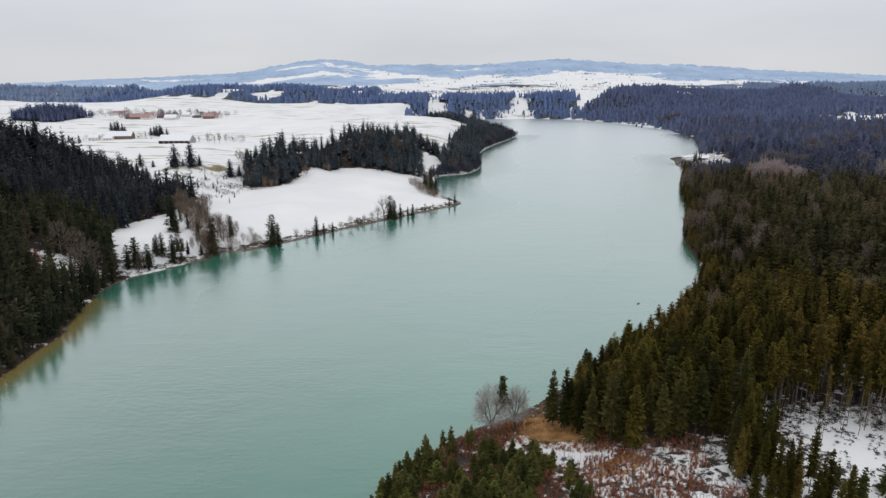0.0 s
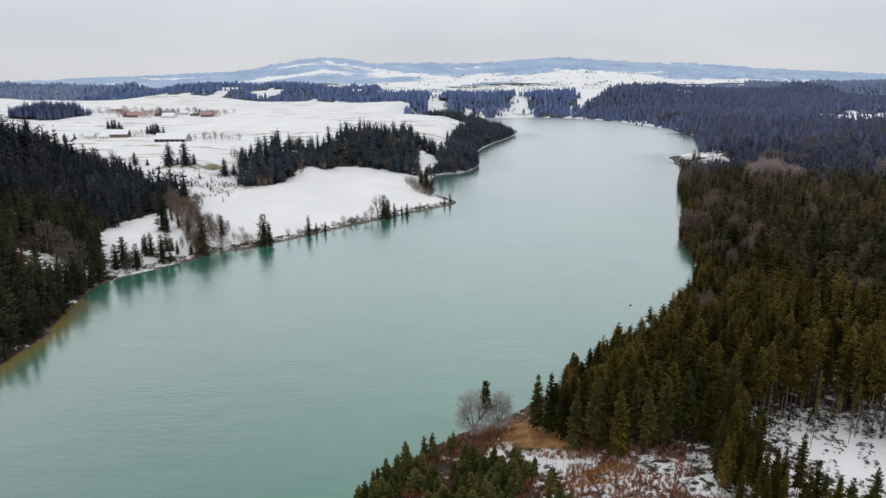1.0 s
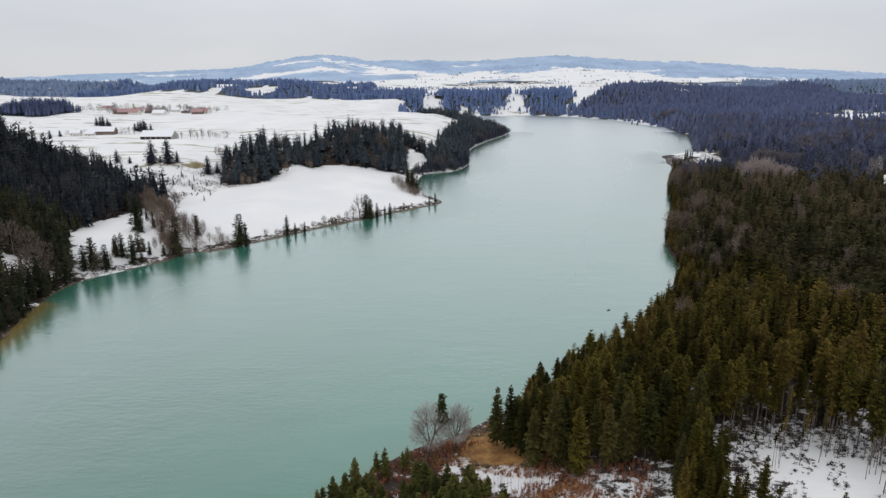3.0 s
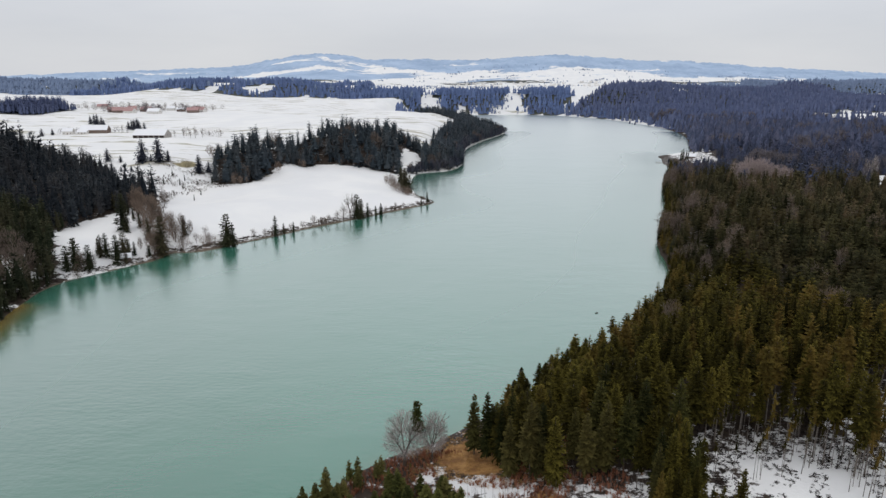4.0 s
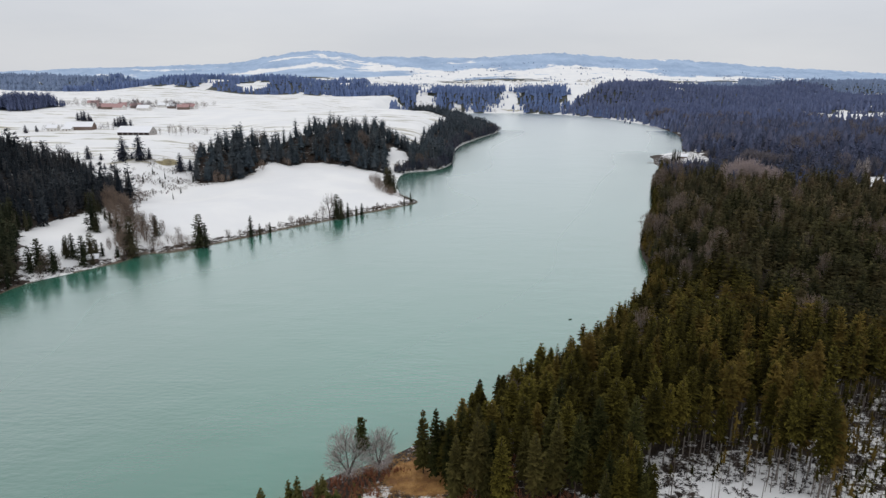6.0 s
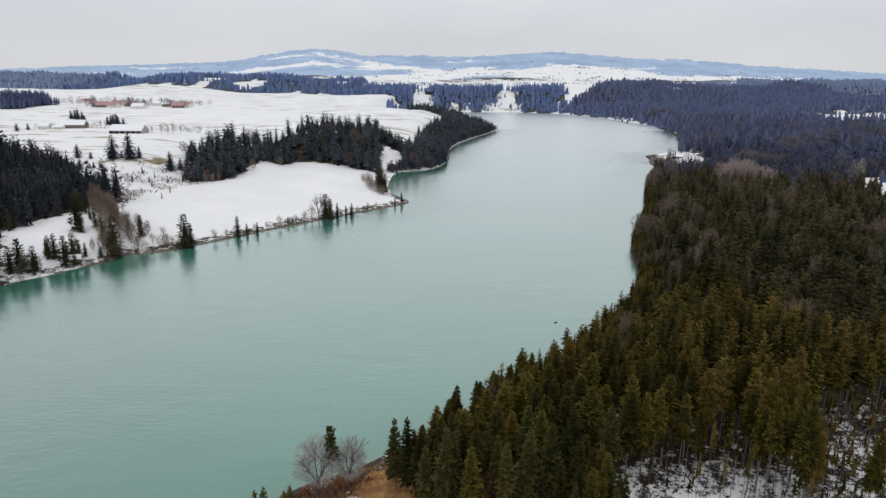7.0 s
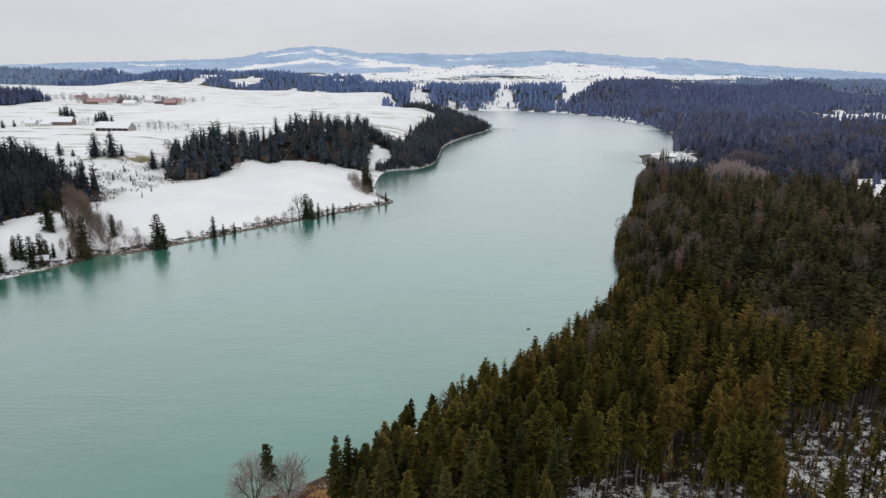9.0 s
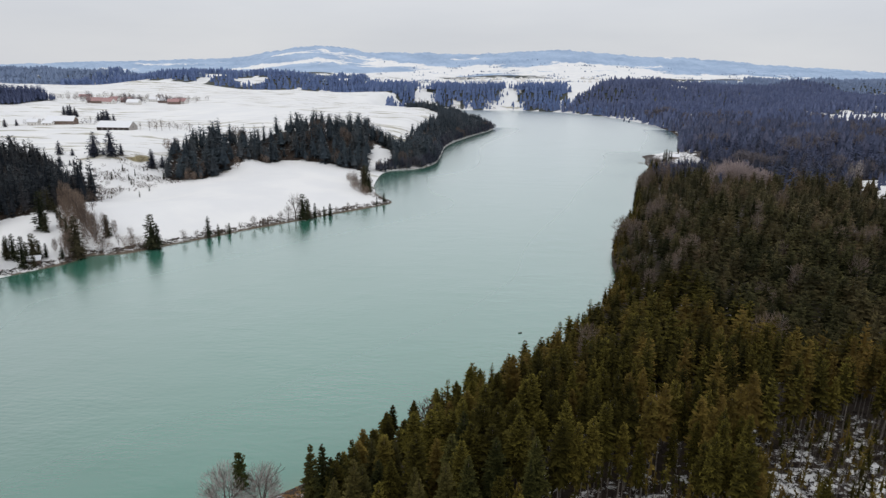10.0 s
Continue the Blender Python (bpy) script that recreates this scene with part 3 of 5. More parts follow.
def conifer(h, base, radius, whorls, per, sprays, seed, taper=0.85, core=0.34, slim=0.17):
    """Points and triangles of a conifer's crown: whorls of arched boughs, each a roof-shaped frond with hanging side twigs, round a thin inner cone."""
    r = np.random.default_rng(seed)
    v, f, tip_light = [], [], []
    gap = r.uniform(0, 6.283)
    for i in range(whorls):
        u = ((i + r.uniform(0.05, 0.75)) / whorls) ** 0.92
        wide = radius * (1 - u) ** taper * min(1.0, 0.66 + 1.5 * u) + 0.12
        count = max(4, round(per * (1.15 - 0.45 * u)))
        for k in range(count):
            a = 6.283 * (k + r.uniform(-0.4, 0.4)) / count + i * 2.1
            z = base + (h - base) * u * 0.97 + r.uniform(-0.5, 0.5) * (h - base) / whorls
            rr = wide * r.uniform(0.6, 1.18) * (1 - 0.2 * math.cos(a - gap) * (1 - u))
            ca, sa = math.cos(a), math.sin(a)
            slope = -0.75 + 1.55 * u + r.uniform(-0.35, 0.35)
            half = (slim * rr + 0.11) * r.uniform(0.7, 1.3)
            q = r.uniform(0.45, 0.65)

            def at(p, side, drop):
                return (ca * p * rr - sa * side, sa * p * rr + ca * side, z + (slope * p + 0.32 * p * (1 - p)) * rr - drop)

            n = len(v)
            v += [at(0.05, 0, 0), at(q, -half, 0.9 * half), at(1.0, 0, 0), at(q * r.uniform(0.8, 1.2), half, 0.9 * half)]
            f += [(n, n + 3, n + 2), (n, n + 2, n + 1)]
            # painted light: dark at the trunk, lighter towards tip and treetop
            top_light = 0.6 + 0.4 * u
            tip_light += [0.0, 0.7 * top_light, top_light, 0.7 * top_light]
            for _ in range(sprays):
                p, side = r.uniform(0.25, 0.95), r.choice((-1, 1))
                t, w = (0.34 * rr * (1.3 - p) + 0.16) * r.uniform(0.8, 1.3), 0.07 * rr + 0.09
                n = len(v)
                v += [at(p - w / rr, 0, 0), at(p + w / rr, 0, 0), at(p + 0.3 * t / rr, side * t * 0.9, t * r.uniform(-0.5, 1.3))]
                f.append((n, n + 1, n + 2))
                tip_light += [0.6 * p * top_light, 0.6 * p * top_light, top_light]
    # leader and inner foliage
    n, s = len(v), 6
    v += [(0, 0, base + 0.86 * (h - base)), (0, 0, base)]
    for k in range(s):
        a = 6.283 * k / s
        v.append((core * radius * math.cos(a), core * radius * math.sin(a), base + 0.15 * (h - base)))
    for k in range(s):
        f += [(n, n + 2 + k, n + 2 + (k + 1) % s), (n + 1, n + 2 + (k + 1) % s, n + 2 + k)]
    tip_light += [0.5] + [0.0] * (s + 1)
    return np.array(v, float), np.array(f, int), np.array(tip_light)


def ragged_cone(h, base, radius, tiers, sides, seed, dome=0.8):
    """A small conifer crown for far woods: stacked cones with uneven hems."""
    r = np.random.default_rng(seed)
    v, f = [], []
    for i in range(tiers):
        z0 = base + (h - base) * i / tiers
        z1 = min(h, z0 + (h - base) * 1.5 / tiers)
        rad = radius * (1 - i / tiers) ** dome
        n = len(v)
        v.append((0, 0, z1))
        for k in range(sides):
            a = 6.283 * (k + r.uniform(-0.3, 0.3)) / sides
            q = rad * (r.uniform(0.9, 1.2) if k % 2 else r.uniform(0.6, 0.9))
            v.append((q * math.cos(a), q * math.sin(a), z0 - r.uniform(0, 0.08) * h))
        f += [(n, n + 1 + k, n + 1 + (k + 1) % sides) for k in range(sides)]
    return np.array(v, float), np.array(f, int), np.full(len(v), 0.8)


def pole(h, r0, r1, sides=5, bend=0.0, seed=0):
    """A tapered trunk."""
    r = np.random.default_rng(seed)
    v, f = [], []
    rings = 4 if sides > 3 else 2
    for i in range(rings):
        u = i / (rings - 1)
        ox, oy = (r.uniform(-bend, bend), r.uniform(-bend, bend)) if 0 < u < 1 else (0, 0)
        for k in range(sides):
            a = 6.283 * k / sides
            q = (r0 + (r1 - r0) * u) * (1.35 if i == 0 and sides > 3 else 1)
            v.append((ox + q * math.cos(a), oy + q * math.sin(a), u * h - (0.6 if i == 0 else 0)))
    for i in range(rings - 1):
        for k in range(sides):
            a, b = i * sides + k, i * sides + (k + 1) % sides
            f += [(a, b, b + sides), (a, b + sides, a + sides)]
    return np.array(v, float), np.array(f, int)


def limbs_of(h, wide, limbs, depth, seed, low=0.22):
    """Trunk and limbs of a leafless tree that forks again and again, as points and triangles."""
    r = np.random.default_rng(seed)
    v, f = [], []

    def unit(e):
        return e / np.linalg.norm(e)

    def grow(p, d, l, rad, left):
        q = p + d * l
        sides = 5 if left > 2 else 3
        s = unit(np.cross(d, (0.3, 0.9, 0.2)))
        t = np.cross(d, s)
        n = len(v)
        for c, w in ((p, rad), (q, rad * 0.6)):
            for k in range(sides):
                a = 6.283 * k / sides
                v.append(tuple(c + w * (math.cos(a) * s + math.sin(a) * t)))
        for k in range(sides):
            i, j = n + k, n + (k + 1) % sides
            f.extend([(i, j, j + sides), (i, j + sides, i + sides)])
        if left == 0:
            return
        turn = r.uniform(0, 6.283)
        count = limbs if left == depth else 3
        side = unit(np.cross(d, (0.31, 0.2, 0.9) if abs(d[2]) < 0.9 else (1, 0.2, 0)))
        over = np.cross(d, side)
        for k in range(count):
            a = turn + 6.283 * (k + r.uniform(-0.25, 0.25)) / count
            e = unit(d + (math.cos(a) * side + math.sin(a) * over) * wide * r.uniform(0.5, 1.25) + np.array((0, 0, 0.12)))
            start = p + d * l * (r.uniform(0.55, 1.0) if k else 1.0)
            grow(start, e, l * r.uniform(0.66, 0.9) * (1.05 if left == depth else 0.82), rad * 0.6, left - 1)

    grow(np.array((0, 0, -0.4)), unit(np.array((r.normal(0, 0.04), r.normal(0, 0.04), 1.0))), low * h, 0.014 * h + 0.03, depth)
    v = np.array(v, float)
    return v * (0.93 * h / v[:, 2].max()), np.array(f, int)


def join(kinds):
    """Several (points, triangles, painted light of the needles, material number) as one."""
    v, f, m, w, n = [], [], [], [], 0
    for pts, tri, *tip_light, mat in kinds:
        v.append(pts)
        f.append(tri + n)
        m.append(np.full(len(tri), mat))
        w.append(tip_light[0] if tip_light else np.zeros(len(pts)))
        n += len(pts)
    return np.vstack(v), np.vstack(f), np.concatenate(m), np.concatenate(w)


def stand(name, label, category, kinds, x, y, size, wide, materials, seed, sink=0.0):
    """Many trees too many to count, in one mesh."""
    r = np.random.default_rng(seed)
    z = ground(x, y) - sink
    turn = r.uniform(0, 6.283, len(x))
    tint = r.uniform(0, 1, len(x))
    lean = r.normal(0, 0.018, (len(x), 2))
    which = r.integers(0, len(kinds), len(x))
    V, F, M, T, W, n = [], [], [], [], [], 0
    for k, (pts, tri, mat, *tip_light) in enumerate(kinds):
        s = np.where(which == k)[0]
        if not len(s):
            continue
        c, q = np.cos(turn[s])[:, None], np.sin(turn[s])[:, None]
        px, py, pz = pts[:, 0][None], pts[:, 1][None], pts[:, 2][None] * size[s][:, None]
        w = (size[s] * wide[s])[:, None]
        vx = (c * px - q * py) * w + x[s][:, None] + lean[s, 0][:, None] * pz
        vy = (q * px + c * py) * w + y[s][:, None] + lean[s, 1][:, None] * pz
        V.append(np.stack([vx, vy, pz + z[s][:, None]], -1).reshape(-1, 3))
        F.append((tri[None] + (np.arange(len(s)) * len(pts))[:, None, None] + n).reshape(-1, 3))
        M.append(np.tile(mat, len(s)))
        T.append(np.repeat(tint[s], len(pts)))
        W.append(np.tile(tip_light[0] if tip_light else np.zeros(len(pts)), len(s)))
        n += len(s) * len(pts)
    me = sheet_mesh(name, np.vstack(V), np.vstack(F), materials, {"tint": np.concatenate(T), "tip_light": np.concatenate(W)}, smooth=False)
    me.polygons.foreach_set("material_index", np.concatenate(M).astype(np.int32))
    return tagged(new(name, me), label, category, kind="stuff")


def scatter(x0, x1, y0, y1, step, seed, jitter=0.42):
    r = np.random.default_rng(seed)
    a, b = np.meshgrid(np.arange(x0, x1, step), np.arange(y0, y1, step))
    a = a + (np.arange(a.shape[0]) % 2)[:, None] * step * 0.5
    return (a.ravel() + r.uniform(-jitter, jitter, a.size) * step), (b.ravel() + r.uniform(-jitter, jitter, a.size) * step)


TRUNK, CROWN = 0, 1


def twig_cloud(h, wide, n, seed, low=0.1, thin=0.0125, long=0.17):
    """Fine twigs fanning outward through a rounded crown."""
    r = np.random.default_rng(seed)
    v, f = [], []
    lobes = r.uniform(0, 6.283, 3)
    for _ in range(n):
        d = r.normal(0, 1, 3)
        d /= np.linalg.norm(d)
        swell = 1 + 0.16 * math.sin(3 * math.atan2(d[1], d[0]) + lobes[0]) + 0.10 * math.sin(5 * d[2] + lobes[1])
        q = r.uniform(0.2, 1.0) ** 0.5
        c = np.array((d[0] * wide * swell, d[1] * wide * swell, (0.5 + 0.5 * low) * h + d[2] * 0.48 * (1 - low) * h))
        b = np.array((0, 0, (0.35 + 0.25 * low) * h)) * (1 - q) + c * q
        e = d + np.array((0, 0, 0.7)) + r.normal(0, 0.35, 3)
        e *= h * long * r.uniform(0.55, 1.0) / np.linalg.norm(e)
        side = np.cross(e, r.normal(0, 1, 3))
        side *= h * thin / np.linalg.norm(side)
        k = len(v)
        v += [tuple(b - side), tuple(b + side), tuple(b + e)]
        f.append((k, k + 1, k + 2))
    return np.array(v), np.array(f)


def twiggy(h, wide, n, seed, low=0.1):
    """A leafless tree seen from afar."""
    return join([(*twig_cloud(h, wide, n, seed, low), CROWN), (*pole(h * 0.75, 0.018 * h, 0.004 * h, 3), TRUNK)])


tall = [join([(*conifer(20.5, 5.5 + i * 0.9, 3.0 - 0.1 * i, 12, 7, 2, 40 + i, 0.50 + 0.06 * (i % 3)), CROWN), (*pole(15, 0.19, 0.1, 3), TRUNK)]) for i in range(5)]
full = [join([(*conifer(19, 1.4, 3.3 - 0.2 * i, 13, 7, 1, 60 + i, 0.58), CROWN), (*pole(12, 0.2, 0.1, 3), TRUNK)]) for i in range(4)]
low = [join([(*conifer(18 - i, 1.8, 3.8 - 0.2 * i, 9, 7, 1, 80 + i, 0.36 + 0.07 * i, 0.55), CROWN), (*pole(9, 0.22, 0.14, 3), TRUNK)]) for i in range(4)]
sparse = [join([(*conifer(17.5 - i, 1.5, 3.9, 8, 6, 0, 85 + i, 0.36, 0.6), CROWN)]) for i in range(4)]
tiny = [join([(*ragged_cone(18, 1.5, 3.3, 3, 7, 90 + i, 0.6), CROWN)]) for i in range(5)]
round_far = [join([(*ragged_cone(17, 0.6, 3.5, 2, 7, 95 + i, 0.5), CROWN)]) for i in range(4)]
leafless_kinds = [twiggy(14, 4.0 + 0.4 * i, 320, 100 + i, 0.15) for i in range(4)]
bushy_kinds = [twiggy(9, 3.6 + 0.3 * i, 170, 110 + i, 0.0) for i in range(4)]


def mixed(n, lo=0.72, hi=1.12):
    """Tree sizes: mostly grown, some small."""
    return rng.uniform(lo, hi, n) * np.where(rng.uniform(0, 1, n) < 0.12, rng.uniform(0.6, 0.9, n), 1.0)


def blur(d, width, seed):
    return d + np.random.default_rng(seed).normal(0, width, len(d))


# east wood, from the water's edge to the far plateau
x, y = scatter(20, 560, 120, 760, 6.4, 1)
d = near_to(x, y)
keep = (inside(EAST_WOOD, x, y) | ((x > 70) & (from_shore(x, y) < 12))) & (from_shore(x, y) > 1.0) & (blur(d, 60, 1) < 430) & (y > 148) & in_view_east(x, y) & ~in_glade(x, y)
keep &= (wave(x, y, 55, 61) + 0.6 * wave(x, y, 23, 62) < 1.45) | (d > 330)
keep &= ~((x > 97) & (x < 175) & (y < 205) & (np.random.default_rng(8).uniform(0, 1, len(x)) < 0.1))
trunky = (x > 93) & (x < 205) & (y < 225)
x, y, d = x[keep & ~trunky], y[keep & ~trunky], d[keep & ~trunky]
order = np.argsort(d)
near_x, near_y = x[order[:95]], y[order[:95]]
x, y = x[order[95:]], y[order[95:]]
slim_x, slim_y = scatter(93, 205, 128, 225, 4.7, 29)
pocket = inside(CLEARING, slim_x, slim_y) & (((slim_x > 136) & (wave(slim_x, slim_y, 13, 111) > 0.95)) | (np.hypot((slim_x - 125) / 9, (slim_y - 158) / 8) < 1))
keep = (inside(EAST_WOOD, slim_x, slim_y) & (wave(slim_x, slim_y, 24, 95) < 0.9) | pocket) & in_view_east(slim_x, slim_y)
slim_x, slim_y = slim_x[keep], slim_y[keep]
order = np.argsort(near_to(slim_x, slim_y))
slim_x, slim_y = slim_x[order], slim_y[order]
slim = [join([(*conifer(25, 11.0 + i, 2.5, 12, 7, 2, 46 + i, 0.58), CROWN), (*pole(22, 0.13, 0.05, 4), TRUNK)]) for i in range(4)]
stand("conifer_forest", "slim conifers with long bare trunks at the clearing", "forest", slim, slim_x[75:], slim_y[75:], rng.uniform(0.8, 1.12, len(slim_x) - 75), rng.uniform(1.0, 1.45, len(slim_x) - 75), [bark_grey, needles_olive_stand], 30)
thin_out = (y > 275) & (np.random.default_rng(9).uniform(0, 1, len(x)) < 0.3)
x, y = x[~thin_out], y[~thin_out]
# area behind the bank that gets the darker needles
darker_area = (x > 180 - 0.12 * (y - 280) + 8 * wave(x, y, 40, 113)) & (y > 228 + 10 * wave(x, y, 40, 114))
for part_, label_, needles_, kinds_ in ((~darker_area, "dense olive-green spruce and pine forest on the lake's bank", needles_olive_stand, tall + full[:2]), (darker_area, "darker spruce forest behind the bank", needles_darker_stand, full[:3] + tall[:2])):
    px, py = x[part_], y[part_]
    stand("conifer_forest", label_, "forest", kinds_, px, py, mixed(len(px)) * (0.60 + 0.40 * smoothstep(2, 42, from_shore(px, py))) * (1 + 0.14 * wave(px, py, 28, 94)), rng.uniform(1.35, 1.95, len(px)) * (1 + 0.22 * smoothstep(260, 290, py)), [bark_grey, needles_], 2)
x, y = scatter(100, 1100, 100, 1250, 8.8, 3)
d = near_to(x, y)
b = blur(d, 90, 2)
keep = (inside(EAST_WOOD, x, y) | ((y < 880) & (from_shore(x, y) < 10))) & (from_shore(x, y) > 1.0) & (d >= 330) & (b >= 430) & (b < 820) & in_view_east(x, y) & ~in_glade(x, y)
keep &= wave(x, y, 120, 63) + 0.5 * wave(x, y, 40, 64) < 1.5
x, y = x[keep], y[keep]
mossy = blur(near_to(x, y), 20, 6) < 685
for part_, label_, needles_ in ((mossy, "olive-brown conifer forest behind the bank", needles_moss_stand), (~mossy, "dark green conifer forest farther inland", needles_haze_cool_stand)):
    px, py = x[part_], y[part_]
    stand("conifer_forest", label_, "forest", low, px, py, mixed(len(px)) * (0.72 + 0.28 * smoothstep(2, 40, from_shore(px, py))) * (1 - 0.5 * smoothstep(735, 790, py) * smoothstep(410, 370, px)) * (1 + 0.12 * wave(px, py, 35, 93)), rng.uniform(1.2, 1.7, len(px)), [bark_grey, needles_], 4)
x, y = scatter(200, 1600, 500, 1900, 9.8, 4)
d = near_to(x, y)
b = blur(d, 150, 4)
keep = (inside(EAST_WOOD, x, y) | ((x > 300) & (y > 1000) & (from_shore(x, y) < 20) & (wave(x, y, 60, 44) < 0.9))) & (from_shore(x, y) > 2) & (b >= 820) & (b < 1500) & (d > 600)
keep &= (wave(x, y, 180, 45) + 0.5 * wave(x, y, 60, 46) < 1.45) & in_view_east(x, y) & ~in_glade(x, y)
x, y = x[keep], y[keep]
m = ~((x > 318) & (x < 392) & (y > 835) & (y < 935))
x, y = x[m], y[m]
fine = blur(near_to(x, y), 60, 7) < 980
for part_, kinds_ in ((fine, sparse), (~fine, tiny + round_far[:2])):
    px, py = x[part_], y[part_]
    stand("conifer_forest", "conifer forest tinted with slate-blue haze over gently rising ground", "forest", kinds_, px, py, mixed(len(px), 0.65, 1.3) * (1 + 0.2 * wave(px, py, 60, 83)) * (1 - 0.5 * smoothstep(735, 790, py) * smoothstep(410, 370, px) * smoothstep(960, 900, py)), rng.uniform(1.2, 1.7, len(px)), [bark_dark, needles_haze_slate_stand], 5)
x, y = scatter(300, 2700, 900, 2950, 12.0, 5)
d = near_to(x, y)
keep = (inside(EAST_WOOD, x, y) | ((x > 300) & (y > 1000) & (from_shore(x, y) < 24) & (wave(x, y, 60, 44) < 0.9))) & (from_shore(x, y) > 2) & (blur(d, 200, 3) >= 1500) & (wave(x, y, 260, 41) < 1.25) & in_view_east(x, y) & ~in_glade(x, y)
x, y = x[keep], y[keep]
stand("conifer_forest", "distant conifer forest tinted with blue haze over low hills", "forest", round_far + tiny[:2], x, y, mixed(len(x), 0.75, 1.4) * (1 + 0.25 * wave(x, y, 90, 84)), rng.uniform(1.2, 1.7, len(x)), [bark_dark, needles_haze_violet_stand], 6)

# trees hanging over the east shore
x, y = scatter(50, 420, 200, 1000, 4.6, 20)
fs = from_shore(x, y)
keep = (fs > 0.2) & (fs < 8) & ((x > 60) | (y > 225)) & ~in_glade(x, y) & ~((x > 300) & (y > 835))
x, y = x[keep], y[keep]
stand("shore_trees", "conifers and bushes leaning over the water", "forest", full[2:] + low[2:], x, y, mixed(len(x), 0.45, 0.8), rng.uniform(1.2, 1.7, len(x)), [bark_dark, needles_olive_stand], 21, 0.5)

# a few trees left standing in the inland glade
x, y = scatter(420, 1260, 540, 1820, 24.0, 57)
keep = in_glade(x, y) & (x > 430)
x, y = x[keep], y[keep]
stand("distant_woods", "single dark trees in a snowy glade of the forest", "forest", tiny, x, y, mixed(len(x), 0.3, 0.8), rng.uniform(1.0, 1.5, len(x)), [bark_dark, needles_haze_slate_stand], 58)

# hedges and copses on the far plain
x, y = scatter(-350, 2400, 2600, 4000, 13.0, 22)
keep = (wave(x * 0.3, y, 90, 88) + 0.5 * wave(x, y, 45, 89) > 0.8) & ~far_wooded(x, y) & (from_shore(x, y) > 60)
x, y = x[keep], y[keep]
stand("distant_woods", "hedges and copses on the distant snowy plain", "forest", round_far, x, y, mixed(len(x), 0.2, 0.5), rng.uniform(2.0, 4.0, len(x)), [bark_dark, needles_haze_pale_stand], 23)

# wooded hill on the west bank
x, y = scatter(-480, -165, 190, 680, 6.6, 7)
keep = (inside(HILL_WOOD, x, y) | ((y < 345) & (from_shore(x, y) < 14) & (x < -150))) & (from_shore(x, y) > 0.2) & in_view_west(x, y) & ~in_glade(x, y)
keep &= wave(x, y, 45, 65) + 0.6 * wave(x, y, 19, 66) < 1.35
x, y = x[keep], y[keep]
height_ = (1 + 0.15 * wave(x, y, 30, 96)) * (1 + 0.5 * smoothstep(-300, -350, x)) * (1 - 0.3 * np.exp(-((x + 284) / 16) ** 2) * smoothstep(440, 480, y)) * (1 + 0.5 * smoothstep(-262, -238, x) * smoothstep(470, 520, y))
# trees behind this line: needles with faint bluish haze painted in
back = y > 430 + 12 * wave(x, y, 30, 120)
for part_, label_, needles_ in ((~back, "dark spruce forest on a steep bank above the lake", needles_dark_stand), (back, "dark spruce forest tinted with faint blue haze over the top of the hill", needles_haze_faint_stand)):
    px, py = x[part_], y[part_]
    stand("conifer_forest", label_, "forest", full[:3] + low, px, py, mixed(len(px), 0.75, 1.25) * height_[part_], rng.uniform(1.0, 1.45, len(px)), [bark_grey, needles_], 8)

# wood on the slope behind the lakeside field, and along the cape
x, y = scatter(-240, 60, 620, 920, 10.6, 9)
keep = inside(SLOPE_WOOD, x, y) & ~in_glade(x, y) & (from_shore(x, y) > 2)
keep &= (wave(x, y, 50, 67) + 0.6 * wave(x, y, 21, 68) < 1.25) | (from_shore(x, y) < 25)
x, y = x[keep], y[keep]
stand("conifer_forest", "dark spruce wood on the slope behind the snowy field", "forest", full[:2] + low, x, y, mixed(len(x), 0.85, 1.55) * (1 + 0.15 * wave(x, y, 45, 81)), rng.uniform(1.5, 2.1, len(x)), [bark_grey, needles_haze_spruce_stand], 10)
x, y = scatter(-70, 160, 750, 1730, 8.6, 11)
keep = ~in_glade(x, y) & (inside(CAPE_WOOD, x, y) | ((from_shore(x, y) < 22) & (y > 765) & (x < 170) & (y < 1440) & (wave(x, y, 50, 69) < 0.9))) & (from_shore(x, y) > 2)
x, y = x[keep], y[keep]
stand("conifer_forest", "dark mixed wood along a low cape of the lake", "forest", low, x, y, mixed(len(x), 0.6, 1.1) * (1 + 0.2 * wave(x, y, 60, 82)), rng.uniform(1.4, 2.2, len(x)), [bark_grey, needles_haze_mixed_stand], 12)
x, y = scatter(-40, 170, 765, 1440, 5.0, 12)
fs = from_shore(x, y)
keep = (fs > 0.4) & (fs < 11) & (wave(x, y, 90, 87) < 0.75)
x, y = x[keep], y[keep]
stand("shore_trees", "mixed trees leaning over the water along the cape", "forest", low + leafless_kinds[:2], x, y, mixed(len(x), 0.5, 0.95), rng.uniform(1.2, 1.8, len(x)), [bark_grey, needles_haze_cool_stand], 19)

# woods beyond the lake and the plateau
x, y = scatter(-3500, 2600, 1180, 3400, 14.0, 13)
keep = far_wooded(x, y) & (from_shore(x, y) > 4) & (y > 1600) & (x > -120 - 0.74 * y) & (x < 160 + 0.74 * y)
x, y = x[keep], y[keep]
# farthest woods: needles with the palest haze painted in
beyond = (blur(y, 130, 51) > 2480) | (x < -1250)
stand("distant_woods", "woods tinted with blue haze on the far side of the lake", "forest", round_far, x[~beyond], y[~beyond], mixed((~beyond).sum(), 0.7, 1.35) * (1 + 0.25 * wave(x[~beyond], y[~beyond], 170, 85)), rng.uniform(1.3, 2.0, (~beyond).sum()), [bark_dark, needles_haze_blue_stand], 14)
